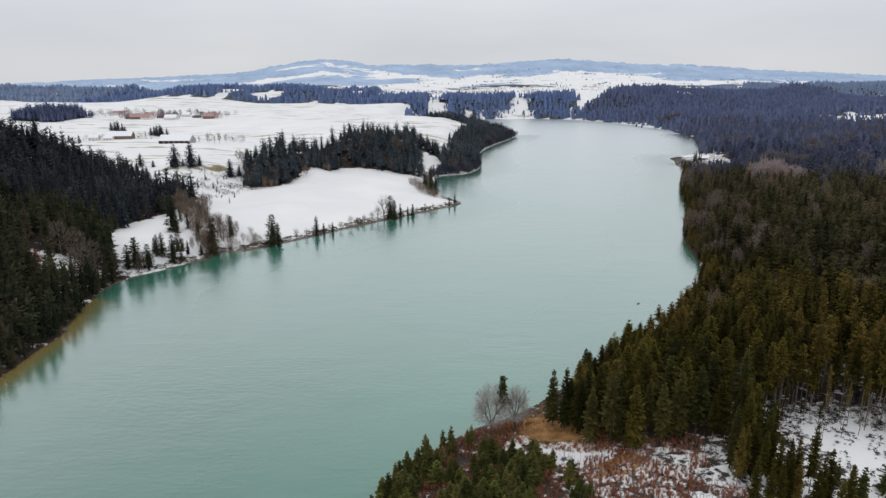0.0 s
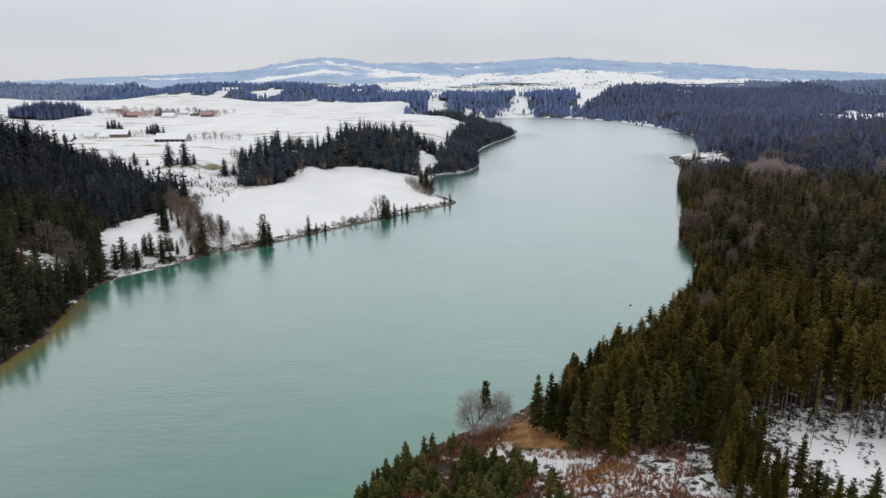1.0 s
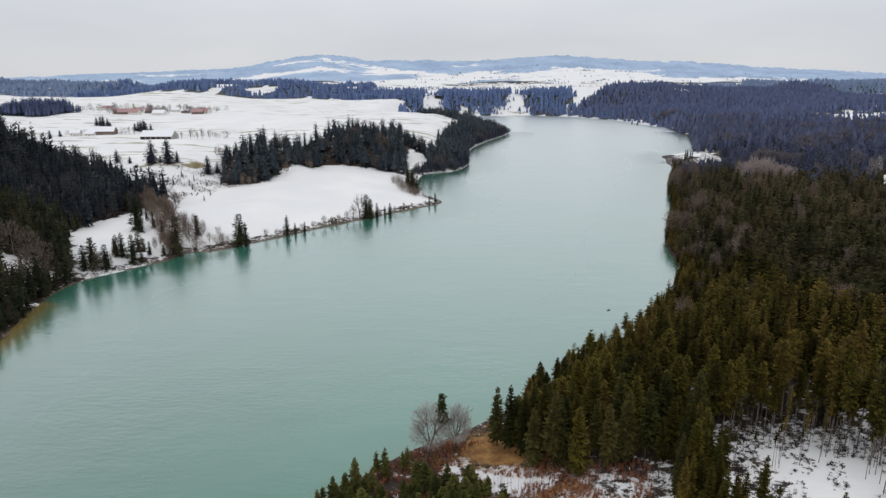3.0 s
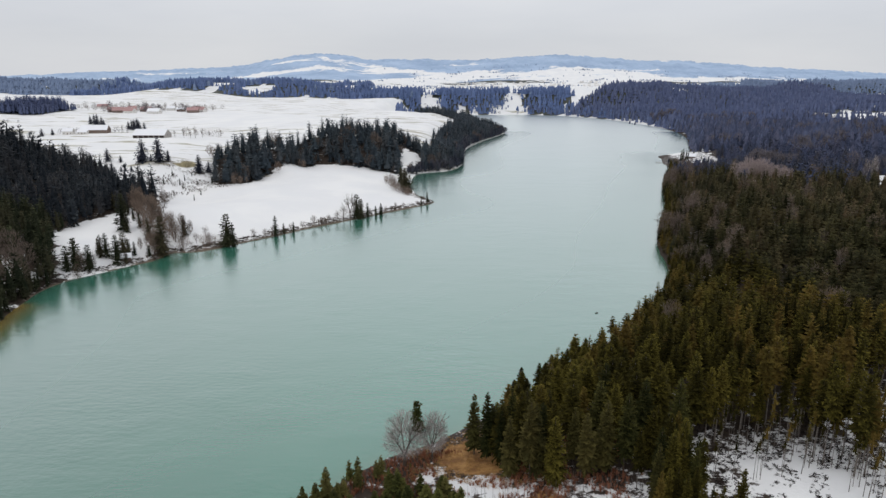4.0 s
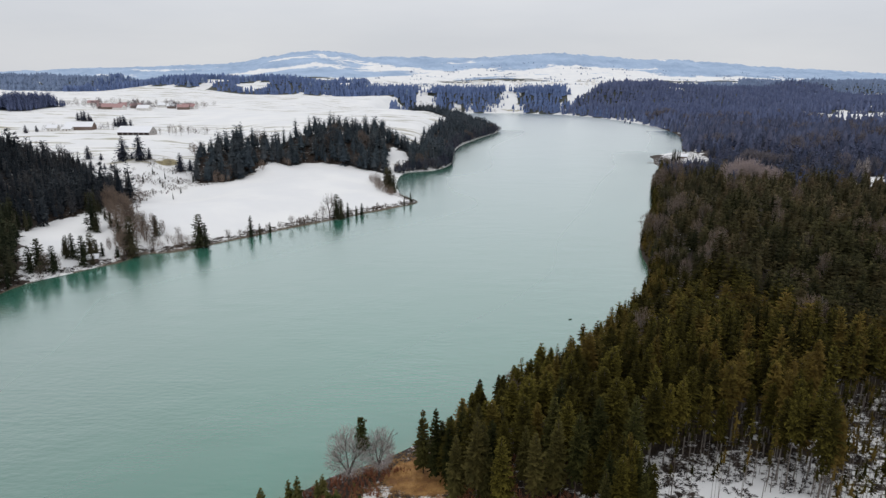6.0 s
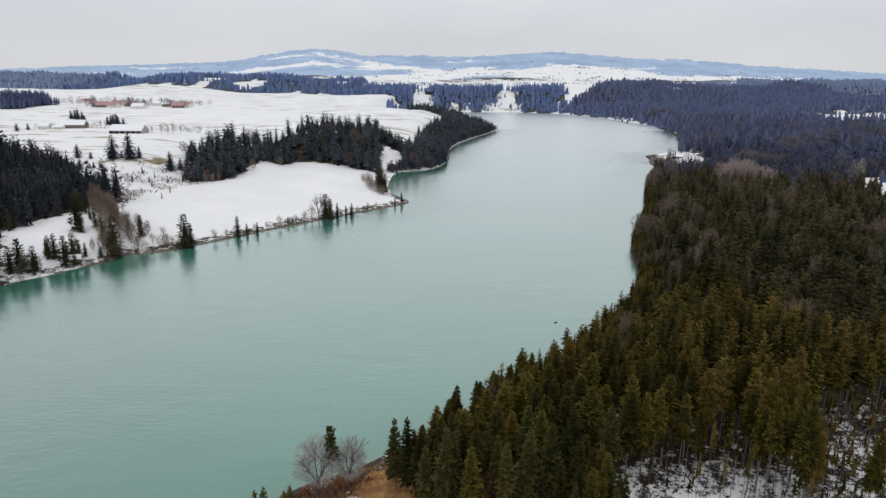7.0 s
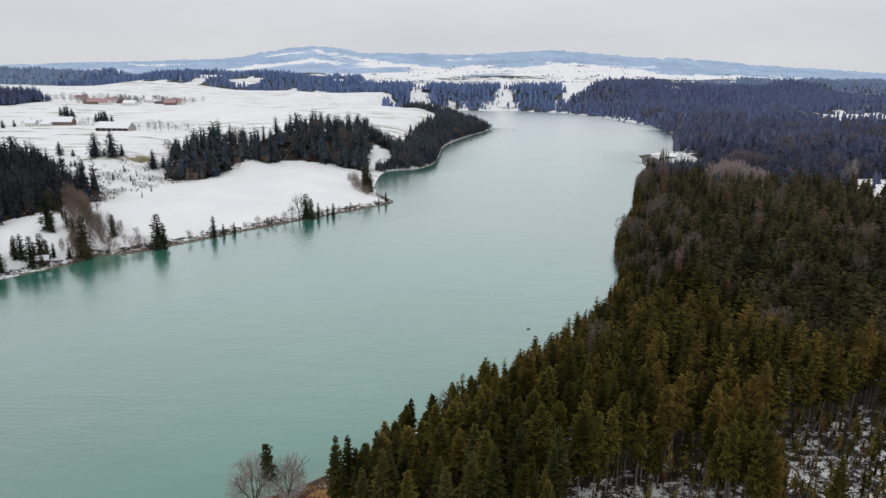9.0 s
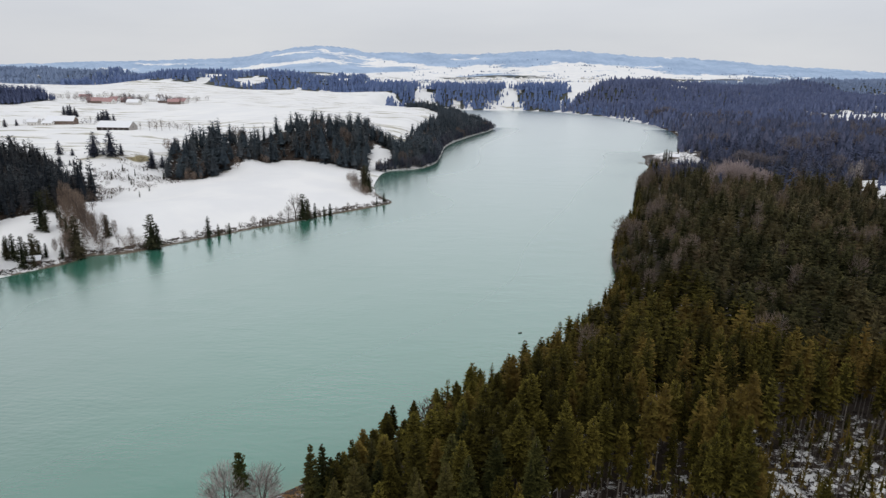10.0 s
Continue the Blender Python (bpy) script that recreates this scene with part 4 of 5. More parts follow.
stand("distant_woods", "conifer woods tinted with pale blue haze on distant hills", "forest", round_far, x[beyond], y[beyond], mixed(beyond.sum(), 0.7, 1.3) * (1 + 0.25 * wave(x[beyond], y[beyond], 170, 85)), rng.uniform(1.6, 2.4, beyond.sum()), [bark_dark, needles_haze_pale_stand], 52)
x, y = scatter(-950, -650, 1180, 1450, 6.5, 14)
keep = far_wooded(x, y)
x, y = x[keep], y[keep]
stand("distant_woods", "dark copse tinted with blue haze on the snowy plateau", "forest", sparse, x, y, mixed(len(x), 1.0, 1.4) * (0.75 + 0.6 * np.exp(-((x + 795) / 35) ** 2)), rng.uniform(0.8, 1.15, len(x)), [bark_dark, needles_haze_violet_stand], 15)

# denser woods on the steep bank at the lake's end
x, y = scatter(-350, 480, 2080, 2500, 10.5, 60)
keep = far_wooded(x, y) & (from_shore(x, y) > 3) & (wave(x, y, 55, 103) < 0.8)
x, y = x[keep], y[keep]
stand("distant_woods", "dense wood tinted with blue haze on the bank at the lake's end", "forest", round_far, x, y, mixed(len(x), 0.5, 1.5) * (1 + 0.25 * wave(x, y, 60, 102)), rng.uniform(1.1, 1.7, len(x)), [bark_dark, needles_haze_blue_stand], 61)
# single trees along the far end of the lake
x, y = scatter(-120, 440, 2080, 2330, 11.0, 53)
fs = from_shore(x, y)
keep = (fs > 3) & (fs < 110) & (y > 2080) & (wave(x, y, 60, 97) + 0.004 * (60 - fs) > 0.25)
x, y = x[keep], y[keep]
stand("distant_woods", "scattered trees tinted with blue haze on the snowy bank at the lake's end", "forest", tiny[:3] + round_far[:2], x, y, mixed(len(x), 0.45, 1.2), rng.uniform(1.1, 1.8, len(x)), [bark_dark, needles_haze_blue_stand], 54)
# conifers leaning over the water below the wooded hill
x, y = scatter(-200, -150, 195, 350, 4.2, 55)
fs = from_shore(x, y)
keep = (fs > -0.3) & (fs < 6) & ~in_glade(x, y)
x, y = x[keep], y[keep]
stand("shore_trees", "dark conifers and bushes leaning over the water", "forest", full[:3] + bushy_kinds[:1], x, y, mixed(len(x), 0.3, 0.75), rng.uniform(1.1, 1.7, len(x)), [bark_dark, needles_dark_stand], 56, 0.3)

# leafless trees among the conifers
x, y = scatter(-260, 460, 200, 1400, 9.0, 15)
fs = from_shore(x, y)
hit = inside(SLOPE_WOOD, x, y) & (wave(x, y, 60, 71) > 0.55)
hit |= inside(CAPE_WOOD, x, y) & (wave(x, y, 80, 72) > 0.8)
hit |= (x > 60) & (near_to(x, y) > 330) & (y < 1000) & (fs < 26) & (wave(x, y, 60, 73) > 0.5)
hit |= inside(EAST_WOOD, x, y) & (near_to(x, y) > 240) & (wave(x, y, 70, 74) + 0.5 * wave(x, y, 25, 75) > 1.35)
hit |= inside(HILL_WOOD, x, y) & (fs < 45) & ((wave(x, y, 40, 76) > 1.2) | (in_glade(x, y) & (wave(x, y, 9, 125) > 0.2)))
keep = hit & (fs > 2) & ~((x > 300) & (x < 430) & (y > 820) & (y < 1000))
x, y = x[keep], y[keep]
stand("leafless_wood", "leafless grey-brown broadleaf trees among conifers", "forest", leafless_kinds, x, y, rng.uniform(0.8, 1.45, len(x)), rng.uniform(0.7, 1.0, len(x)), [bark_grey, twig_brown], 16)
# brown trees between the bay and the field, in a curved belt down to the shore
BELT_LINE = [(-226, 520), (-213, 482), (-198, 470), (-182, 446), (-169, 424), (-157, 402)]
x, y = scatter(-250, -130, 385, 540, 5.2, 17)
keep = (off_line(BELT_LINE, x, y, False) < 6.5 + 3 * wave(x, y, 25, 86)) & (from_shore(x, y) > 1)
x, y = x[keep], y[keep]
stand("leafless_thicket", "belt of leafless brown trees between bay and field", "thicket", leafless_kinds + bushy_kinds[:1], x, y, rng.uniform(0.4, 1.05, len(x)), rng.uniform(0.6, 0.9, len(x)), [bark_dark, twig_mauve], 18)
x, y = scatter(-175, -118, 395, 450, 3.6, 66)
keep = (off_line([(-160, 404), (-146, 416), (-124, 430)], x, y, False) < 6) & (from_shore(x, y) > 0.8) & (wave(x, y, 14, 115) > -0.4)
x, y = x[keep], y[keep]
stand("leafless_thicket", "low brown leafless bushes at the foot of the belt", "thicket", bushy_kinds, x, y, rng.uniform(0.4, 1.0, len(x)), rng.uniform(0.6, 0.9, len(x)), [bark_dark, twig_mauve], 67)
x, y = scatter(300, 1300, 620, 1700, 13.0, 64)
keep = (x > 400) & inside(EAST_WOOD, x, y) & in_view_east(x, y) & ~in_glade(x, y) & (from_shore(x, y) > 3) & (wave(x, y, 130, 109) + 0.6 * wave(x, y, 45, 110) > 0.75)
x, y = x[keep], y[keep]
stand("leafless_wood", "patches of leafless mauve-grey trees in the inland forest", "forest", leafless_kinds, x, y, rng.uniform(1.15, 1.65, len(x)), rng.uniform(0.9, 1.2, len(x)), [bark_grey, twig_slate], 65)
# a clump of leafless trees in the east wood, and brown trees at the foot of the belt
x, y = scatter(312, 384, 638, 676, 7.0, 24)
keep = ((x - 346) / 28) ** 2 + ((y - 657) / 15) ** 2 < 1
x, y = x[keep], y[keep]
stand("leafless_wood", "clump of leafless mauve-grey trees in the conifer forest", "forest", leafless_kinds, x, y, rng.uniform(1.05, 1.5, len(x)) + 0.55 * np.exp(-((x - 340) / 11) ** 2) * rng.uniform(0.3, 1.0, len(x)), rng.uniform(0.6, 0.95, len(x)), [bark_grey, twig_pale], 25)
x, y = scatter(-240, -155, 400, 560, 7.0, 26)
keep = (off_line(BELT_LINE, x, y, False) < 8) & (from_shore(x, y) > 3) & (wave(x, y, 24, 92) > 0.35 - 0.4 * (y > 465))
x, y = x[keep] - 8, y[keep]
stand("conifer_belt", "dark conifers among the leafless trees of the belt", "forest", full[:3], x, y, rng.uniform(0.4, 0.95, len(x)), rng.uniform(1.1, 1.7, len(x)), [bark_dark, needles_dark_stand], 27)

# grey leafless fringe before the slope wood
x, y = scatter(-240, 20, 600, 830, 5.5, 28)
keep = (off_line(SLOPE_WOOD, x, y) < 7) & ~inside(SLOPE_WOOD, x, y) & (y < 800) & (wave(x, y, 34, 101) > 0.45) & (from_shore(x, y) > 2)
x, y = x[keep], y[keep]
stand("leafless_wood", "grey-brown leafless trees fringing the spruce wood", "forest", leafless_kinds, x, y, rng.uniform(0.4, 1.0, len(x)), rng.uniform(0.6, 0.85, len(x)), [bark_grey, twig_mauve], 59)

x, y = scatter(-45, 5, 605, 700, 4.0, 73)
keep = (off_line([(-38, 690), (-32, 660), (-24, 632), (-12, 610)], x, y, False) < 4.5) & (from_shore(x, y) > 1)
x, y = x[keep], y[keep]
stand("leafless_thicket", "brown leafless bushes on the tip of the field", "thicket", bushy_kinds, x, y, rng.uniform(0.4, 0.95, len(x)), rng.uniform(0.6, 0.9, len(x)), [bark_dark, twig_mauve], 74)

# ---------------------------------------------------------------- single trees


def piece(name, mesh, parent, label=""):
    """One mesh as a part of a thing."""
    ob = new(name, mesh)
    ob.parent = parent
    return tagged(ob, label)


def conifer_tree(h, base, radius, seed, needles, bark, label, group, taper=0.85, whorls=24, per=10):
    thing = new("conifer_tree")
    v, f = pole(h * 0.93, 0.0045 * h + 0.02, 0.025, 7, 0.12, seed)
    piece("trunk", sheet_mesh("trunk", v, f, bark), thing)
    v, f, tip_light = conifer(h, base, radius, whorls, per, 4, seed, taper, 0.34, 0.115)
    piece("crown", sheet_mesh("crown", v, f, needles, {"tip_light": tip_light}, smooth=False), thing)
    return tagged(thing, label, "tree", group)


def bare_tree(h, wide, n, seed, bark, twig, label, group, low=0.15, thin=0.008, depth=3):
    thing = new("bare_tree")
    v, f = limbs_of(h, 0.55, 4, depth, seed, 0.24)
    piece("trunk", sheet_mesh("trunk", v, f, bark), thing)
    v, f = twig_cloud(h, wide, n, seed, low, thin, 0.13)
    piece("twig_crown", sheet_mesh("twig_crown", v, f, twig, smooth=False), thing)
    return tagged(thing, label, "tree", group)


used = set()


def plant(thing, x, y, scale=1.0, turn=0.0, wide=1.0, sink=0.15):
    """The first call moves the thing itself, later ones set copies."""
    m = pose(x, y, float(ground(np.array([x]), np.array([y]))[0]) - sink, 0, 0, turn) @ Matrix.Diagonal((scale * wide, scale * wide, scale, 1))
    if thing.name not in used:
        used.add(thing.name)
        thing.matrix_basis = m
        return thing
    return copy_thing(thing, m @ Matrix.Diagonal((*(1 / q for q in thing.scale), 1)))


NEAR = "conifers of the near stand"
tall_near = [conifer_tree(21.5 + i * 0.5, 6.5 + 1.1 * i, 2.6 + 0.1 * i, 140 + i, needles_olive, bark_grey,
             "tall olive-green conifer with a bare grey lower trunk", NEAR, 0.62) for i in range(5)]
thin_near = [conifer_tree(25, 11.5 + i, 2.4, 145 + i, needles_olive, bark_grey,
             "slim conifer with a long bare pale trunk in the snow", NEAR, 0.58, 18, 10) for i in range(3)]
full_near = [conifer_tree(19.5 + i * 0.7, 2.8 + 1.1 * i, 2.8, 150 + i, needles_olive, bark_dark,
             "full dark green spruce branched far down its trunk", NEAR, 0.68) for i in range(4)]
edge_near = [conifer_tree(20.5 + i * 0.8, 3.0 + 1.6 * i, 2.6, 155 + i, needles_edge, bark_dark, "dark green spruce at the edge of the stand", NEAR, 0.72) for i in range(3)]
young = [conifer_tree(8 + i * 0.8, 0.3, 2.0, 160 + i, needles_green, bark_dark, "young green spruce standing among shrubs", "young spruces by the point", 0.85, 15, 8) for i in range(4)]
shore_spruce = [conifer_tree(17 + i, 1.0, 3.3 - 0.3 * i, 170 + i, needles_dark, bark_dark, "dark green spruce standing alone in the snow", "spruces on the west bank", 0.5, 18, 9) for i in range(3)]
field_spruce = [conifer_tree(19 + i, 0.8, 4.3, 180 + i, needles_haze_cool, bark_dark, "broad dark spruce on a snowy meadow", "spruces on the meadow", 0.62, 18, 9) for i in range(2)]
crown_pine = conifer_tree(15.5, 9.3, 2.2, 190, needles_green, bark_grey, "slender conifer with a tufted top and bare stem", "trees on the point", 0.5, 14, 9)
big_bare = [bare_tree(16.0, 4.8 - 0.4 * i, 2900, 200 + i, bark_dark, twig_grey, "leafless grey broadleaf tree with a rounded crown", "trees on the point", 0.22, 0.0026, 4) for i in range(2)]
bare = [bare_tree(13, 3.2, 260, 210 + i, bark_dark, twig_grey, "leafless grey-brown broadleaf tree", "leafless trees on the banks") for i in range(3)]
bare_brown = [bare_tree(13, 3.4, 320, 220 + i, bark_dark, twig_brown, "leafless brown broadleaf tree", "leafless trees on the banks", 0.05) for i in range(3)]
bare_belt = [bare_tree(14, 3.6, 900, 225 + i, bark_dark, twig_mauve, "tall leafless brown tree between bay and field", "leafless trees on the banks", 0.06, 0.006) for i in range(3)]
bare_pale = [bare_tree(13, 3.7, 1000, 230 + i, bark_grey, twig_mauve, "pale leafless broadleaf tree among conifers", "leafless trees in the east wood", 0.1, 0.005) for i in range(3)]

trng = np.random.default_rng(77)
for i, (x, y) in enumerate(zip(near_x, near_y)):
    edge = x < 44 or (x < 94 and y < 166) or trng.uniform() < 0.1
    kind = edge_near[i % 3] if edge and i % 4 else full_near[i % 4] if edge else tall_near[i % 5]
    shy = 0.62 + 0.38 * float(smoothstep(3, 38, from_shore(np.array([x]), np.array([y]))[0]))
    plant(kind, float(x), float(y), trng.uniform(0.84, 1.12) * shy, trng.uniform(0, 360), trng.uniform(1.25, 1.75))
for i, (x, y) in enumerate(zip(slim_x[:75], slim_y[:75])):
    plant(thin_near[i % 3] if trng.uniform() < 0.82 else tall_near[i % 5], float(x), float(y), trng.uniform(0.8, 1.12), trng.uniform(0, 360), trng.uniform(1.0, 1.45))

# the point: two leafless trees with a slender conifer between them
plant(big_bare[0], 13.0, 174.5, 1.08, 20)
plant(big_bare[1], 21.0, 177.5, 0.95, 140)
plant(crown_pine, 16.6, 175.5, 1.3, 0, 0.85)
plant(young[0], 14.8, 172.0, 0.35, 60)
for x, y, s in ((33, 179, 1.06), (36.5, 176, 1.12), (40, 170.5, 0.9), (43.5, 177, 1.08), (45, 170, 0.95), (48, 179, 1.05)):
    plant(edge_near[int(x) % 3], x, y, s * 0.93, x * 40, 1.35)

# young spruces below the point, and a clump before the clearing
THICKET = [(-24, 144), (-12, 164), (0, 172), (10, 163), (24, 160), (33, 151), (35, 128), (10, 112), (-36, 112)]
x, y = scatter(-32, 36, 112, 164, 2.9, 78)
keep = inside(THICKET, x, y) & (from_shore(x, y) > 0.4) & (wave(x, y, 22, 79) > -0.3)
x, y = x[keep], y[keep]
small = [join([(*conifer(8, 0.2, 2.1, 14, 7, 5, 260 + i, 0.8), CROWN), (*pole(5, 0.1, 0.04, 3), TRUNK)]) for i in range(4)]
stand("young_spruces", "thicket of young green spruces among shrubs by the point", "thicket", small, x, y, rng.uniform(0.35, 0.95, len(x)), rng.uniform(1.25, 1.9, len(x)), [bark_dark, needles_green_stand], 79)
x, y = scatter(-34, 8, 112, 178, 3.2, 80)
fs = from_shore(x, y)
keep = (fs > 0.2) & (fs < 7) & (y < 172) & (wave(x, y, 15, 98) > -0.15)
x, y = x[keep], y[keep]
stand("young_spruces", "green spruces crowding the water's edge below the point", "thicket", small, x, y, rng.uniform(0.6, 1.15, len(x)), rng.uniform(1.0, 1.4, len(x)), [bark_dark, needles_green_stand], 81)
for a, b, q in ((101, 127, 0.95), (107, 128, 0.95), (116, 126, 0.95), (98, 132, 0.65), (122, 135, 0.6)):
    plant(young[int(a) % 4], a - 4, b, q, a * 37, 1.35)
for k in range(20):
    plant((edge_near + tall_near)[k % 6], trng.uniform(71, 85), trng.uniform(138, 152), trng.uniform(0.75, 1.0), trng.uniform(0, 360), trng.uniform(0.9, 1.2))
for k in range(22):
    plant(full_near[k % 4], trng.uniform(69, 88), trng.uniform(110, 137), trng.uniform(0.7, 0.92), trng.uniform(0, 360), 0.9)

# west bank: bay, shore belt and the edge of the field
for x, y, s in ((-189.5, 364, 1.2), (-193, 361, 0.9), (-183, 366, 0.95), (-185.5, 384, 0.8), (-182.7, 385, 0.88), (-188, 386, 0.6), (-194, 430, 1.15), (-190.5, 428, 0.6), (-173, 378.5, 1.05),
                (-174, 389, 1.0), (-176, 386, 0.65), (-172.6, 392, 0.65), (-170, 394, 0.5), (-169, 381, 0.5), (-162, 396, 0.45), (-123, 427, 1.12), (-119, 426, 0.8), (-154, 432, 0.7), (-155.5, 401, 1.2), (-158, 405, 0.7), (-98, 455, 0.72),
                (-94, 462, 0.4), (-88, 467, 0.42), (-48, 516, 1.0), (-45, 519, 0.8), (-40, 522, 0.6), (-34, 527, 0.45), (-30, 531, 0.55),
                (2, 573, 0.35), (7, 583, 0.45), (-17, 632, 1.1), (-12, 630, 0.9), (-22, 665, 0.9), (-17, 650, 1.0), (-25, 690, 0.8)):
    plant(shore_spruce[int(abs(x)) % 3], x, y, s * (0.95 if x < -150 and y < 400 else 1.2), x * 17, 1.6 if s > 0.8 or x < -150 else 1.25)
for x, y, s in ((-183, 353, 0.8), (-182, 368, 0.8), (-185, 364, 0.7), (-196, 352, 0.9), (-206, 346, 1.0), (-218, 350, 1.0), (-164, 412, 1.1), (-172, 440, 1.2), (-184, 470, 1.2),
                (-208, 525, 1.1), (-150, 418, 0.7)):
    plant(bare_brown[int(abs(x)) % 3], x, y, s * 0.95, x * 31, 0.85)
for x, y, s, w in ((-186.5, 364, 0.85, 0.95), (-171.5, 405, 0.6, 0.7), (-159.5, 402, 1.25, 0.75), (-162, 407, 1.0, 0.8), (-180, 448, 1.55, 0.6), (-184, 452, 1.4, 0.6), (-176, 444, 1.3, 0.6), (-206, 474, 1.5, 0.6), (-201, 472, 1.4, 0.55), (-194, 464, 1.0, 0.7),
                   (-160, 428, 1.4, 0.55), (-157, 424, 1.1, 0.7), (-155, 431, 1.2, 0.6), (-164, 432, 1.2, 0.6), (-151.5, 436, 0.7, 0.8)):
    plant(bare_belt[int(abs(x)) % 3], x, y, s, x * 37, w)
for x, y, s in ((-53, 513, 1.6), (-58, 511, 0.9), (-77, 487, 0.7), (-84, 478, 0.5), (-68, 498, 0.55), (-30, 668, 0.8), (-34, 680, 0.9), (-24, 642, 0.7), (-28, 655, 0.8), (-20, 636, 0.6), (-18, 618, 0.5), (-143, 424, 0.6),
                (-136, 428, 0.6), (-105, 452, 0.5), (-20, 556, 0.4), (-91, 471, 0.45), (-72, 493, 0.5), (-62, 505, 0.65), (-39, 528, 0.5), (-27, 541, 0.45), (-13, 559, 0.4), (-101, 458, 0.55), (-111, 446, 0.6), (-141, 436, 0.6)):
    plant(bare[int(abs(x)) % 3], x, y, s, x * 23)
# scrub on the slope between the field and the meadow
x, y = scatter(-268, -188, 572, 672, 3.8, 71)
keep = (wave(x * 0.45 + 20, y + 0.4 * x, 20, 117) + 0.5 * wave(x, y, 8, 118) > 0.1) & ~inside(FIELD, x, y) & ~inside(SLOPE_WOOD, x, y) & ~inside(HILL_WOOD, x, y)
x, y = x[keep], y[keep]
stand("scrub", "dark low scrub in rows on a half-snowed slope", "shrub", bushy_kinds, x, y, rng.uniform(0.16, 0.48, len(x)), rng.uniform(0.9, 1.5, len(x)), [bark_dark, twig_brown], 72)
for k in range(12):
    x = trng.uniform(-255, -196)
    plant(shore_spruce[k % 3], x, 598 - 0.5 * (x + 225) + trng.uniform(-12, 50), trng.uniform(0.2, 0.45), trng.uniform(0, 360))
# meadow
for x, y, s in ((-290, 667, 1.3), (-272, 664, 1.4), (-265, 670, 0.6), (-295, 670, 0.45), (-282, 668, 0.4), (-228, 655, 1.0), (-220, 660, 0.65), (-332, 677, 0.75), (-318, 676, 0.4), (-306, 634, 0.62), (-300, 640, 0.3), (-296, 640, 0.34),
                (-290, 641, 0.3), (-452, 979, 0.8), (-446, 975, 0.9), (-438, 968, 1.0), (-432, 960, 0.9), (-425, 962, 0.7), (-460, 985, 0.7),
                (-586, 1108, 0.8), (-578, 1106, 0.9), (-570, 1100, 1.0), (-560, 1095, 0.8), (-548, 1080, 0.6), (-524, 875, 0.6), (-520, 892, 0.5), (-350, 650, 0.9), (-410, 700, 0.8), (-440, 720, 0.9)):
    plant(field_spruce[int(abs(x)) % 2], x, y, s, x * 13, 1.7)
for x, y, s in ((-326, 862, 1.1), (-318, 864, 0.9), (-312, 866, 1.3), (-308, 880, 1.0), (-338, 862, 0.8), (-300, 885, 0.7), (-290, 900, 0.8),
                (-510, 915, 0.8), (-492, 925, 0.7), (-455, 955, 0.8), (-620, 1400, 1.3), (-640, 1420, 1.4), (-600, 1440, 1.4), (-560, 1440, 1.3),
                (-540, 1450, 1.2), (-515, 1450, 1.2), (-690, 1460, 1.2), (-660, 1480, 1.4), (-720, 1520, 1.2), (-590, 1470, 1.5), (-575, 1475, 1.3)):
    plant(bare[int(abs(x)) % 3], x, y, s, x * 29, 0.6)
rusty = bare_tree(11, 4.2, 420, 240, bark_dark, twig_red, "rust-coloured broadleaf tree in the dark spruces", "leafless trees on the banks", 0.05, 0.014)
plant(rusty, -228, 329, 1.15, 40)
# leafless trees scattered in the east wood
for x, y, s in ((188, 368, 1.6), (182, 362, 1.5), (205, 395, 1.5), (262, 440, 1.6), (315, 520, 1.7), (322, 528, 1.6), (352, 705, 1.6), (362, 712, 1.7), (372, 706, 1.6), (345, 715, 1.5), (380, 718, 1.6), (358, 695, 1.5),
                (243, 372, 1.6), (300, 430, 1.6), (230, 330, 1.6), (200, 420, 1.6), (330, 640, 1.6), (290, 560, 1.6), (118, 262, 1.6),
                (60, 215, 1.3), (280, 480, 1.6), (395, 650, 1.7), (404, 655, 1.7), (199, 304, 1.75), (203, 306, 1.6), (181, 260, 1.75), (186, 262, 1.65), (199, 387, 1.8), (220, 458, 1.8), (296, 409, 1.7), (304, 411, 1.75), (311, 410, 1.7), (318, 412, 1.75)):
    plant((bare_pale + bare_brown[:1])[int(x + y) % 4], x, y, s * 0.82, x * 19, 0.85)
for x, y, s in ((448, 642, 1.8), (452, 645, 1.9), (446, 648, 1.7)):
    plant(bare[int(x) % 3], x, y, s, x * 11, 0.5)
# small landing place on the east bank
for x, y, s in ((163, 391, 0.7), (166, 397, 0.8), (161, 385, 0.6), (169, 404, 0.75), (165, 394, 0.5), (328, 876, 0.3), (331, 882, 0.35), (326, 880, 0.25), (341, 868, 0.85), (345, 872, 0.95), (347, 866, 0.8), (352, 872, 0.7), (372, 905, 0.5), (366, 862, 0.4)):
    plant(shore_spruce[int(x) % 3], x, y, s, x * 7)

x = np.concatenate([np.random.default_rng(71).normal(-573, 16, 22), np.random.default_rng(72).normal(-505, 14, 12), np.random.default_rng(75).normal(-650, 18, 10)])
y = np.concatenate([np.random.default_rng(73).normal(1322, 12, 22), np.random.default_rng(74).normal(1352, 12, 12), np.random.default_rng(76).normal(1320, 14, 10)])
stand("leafless_wood", "dense leafless brown trees between the village houses", "forest", bushy_kinds + leafless_kinds[:1], x, y, rng.uniform(0.9, 1.7, len(x)), rng.uniform(0.8, 1.1, len(x)), [bark_dark, twig_slate], 68)
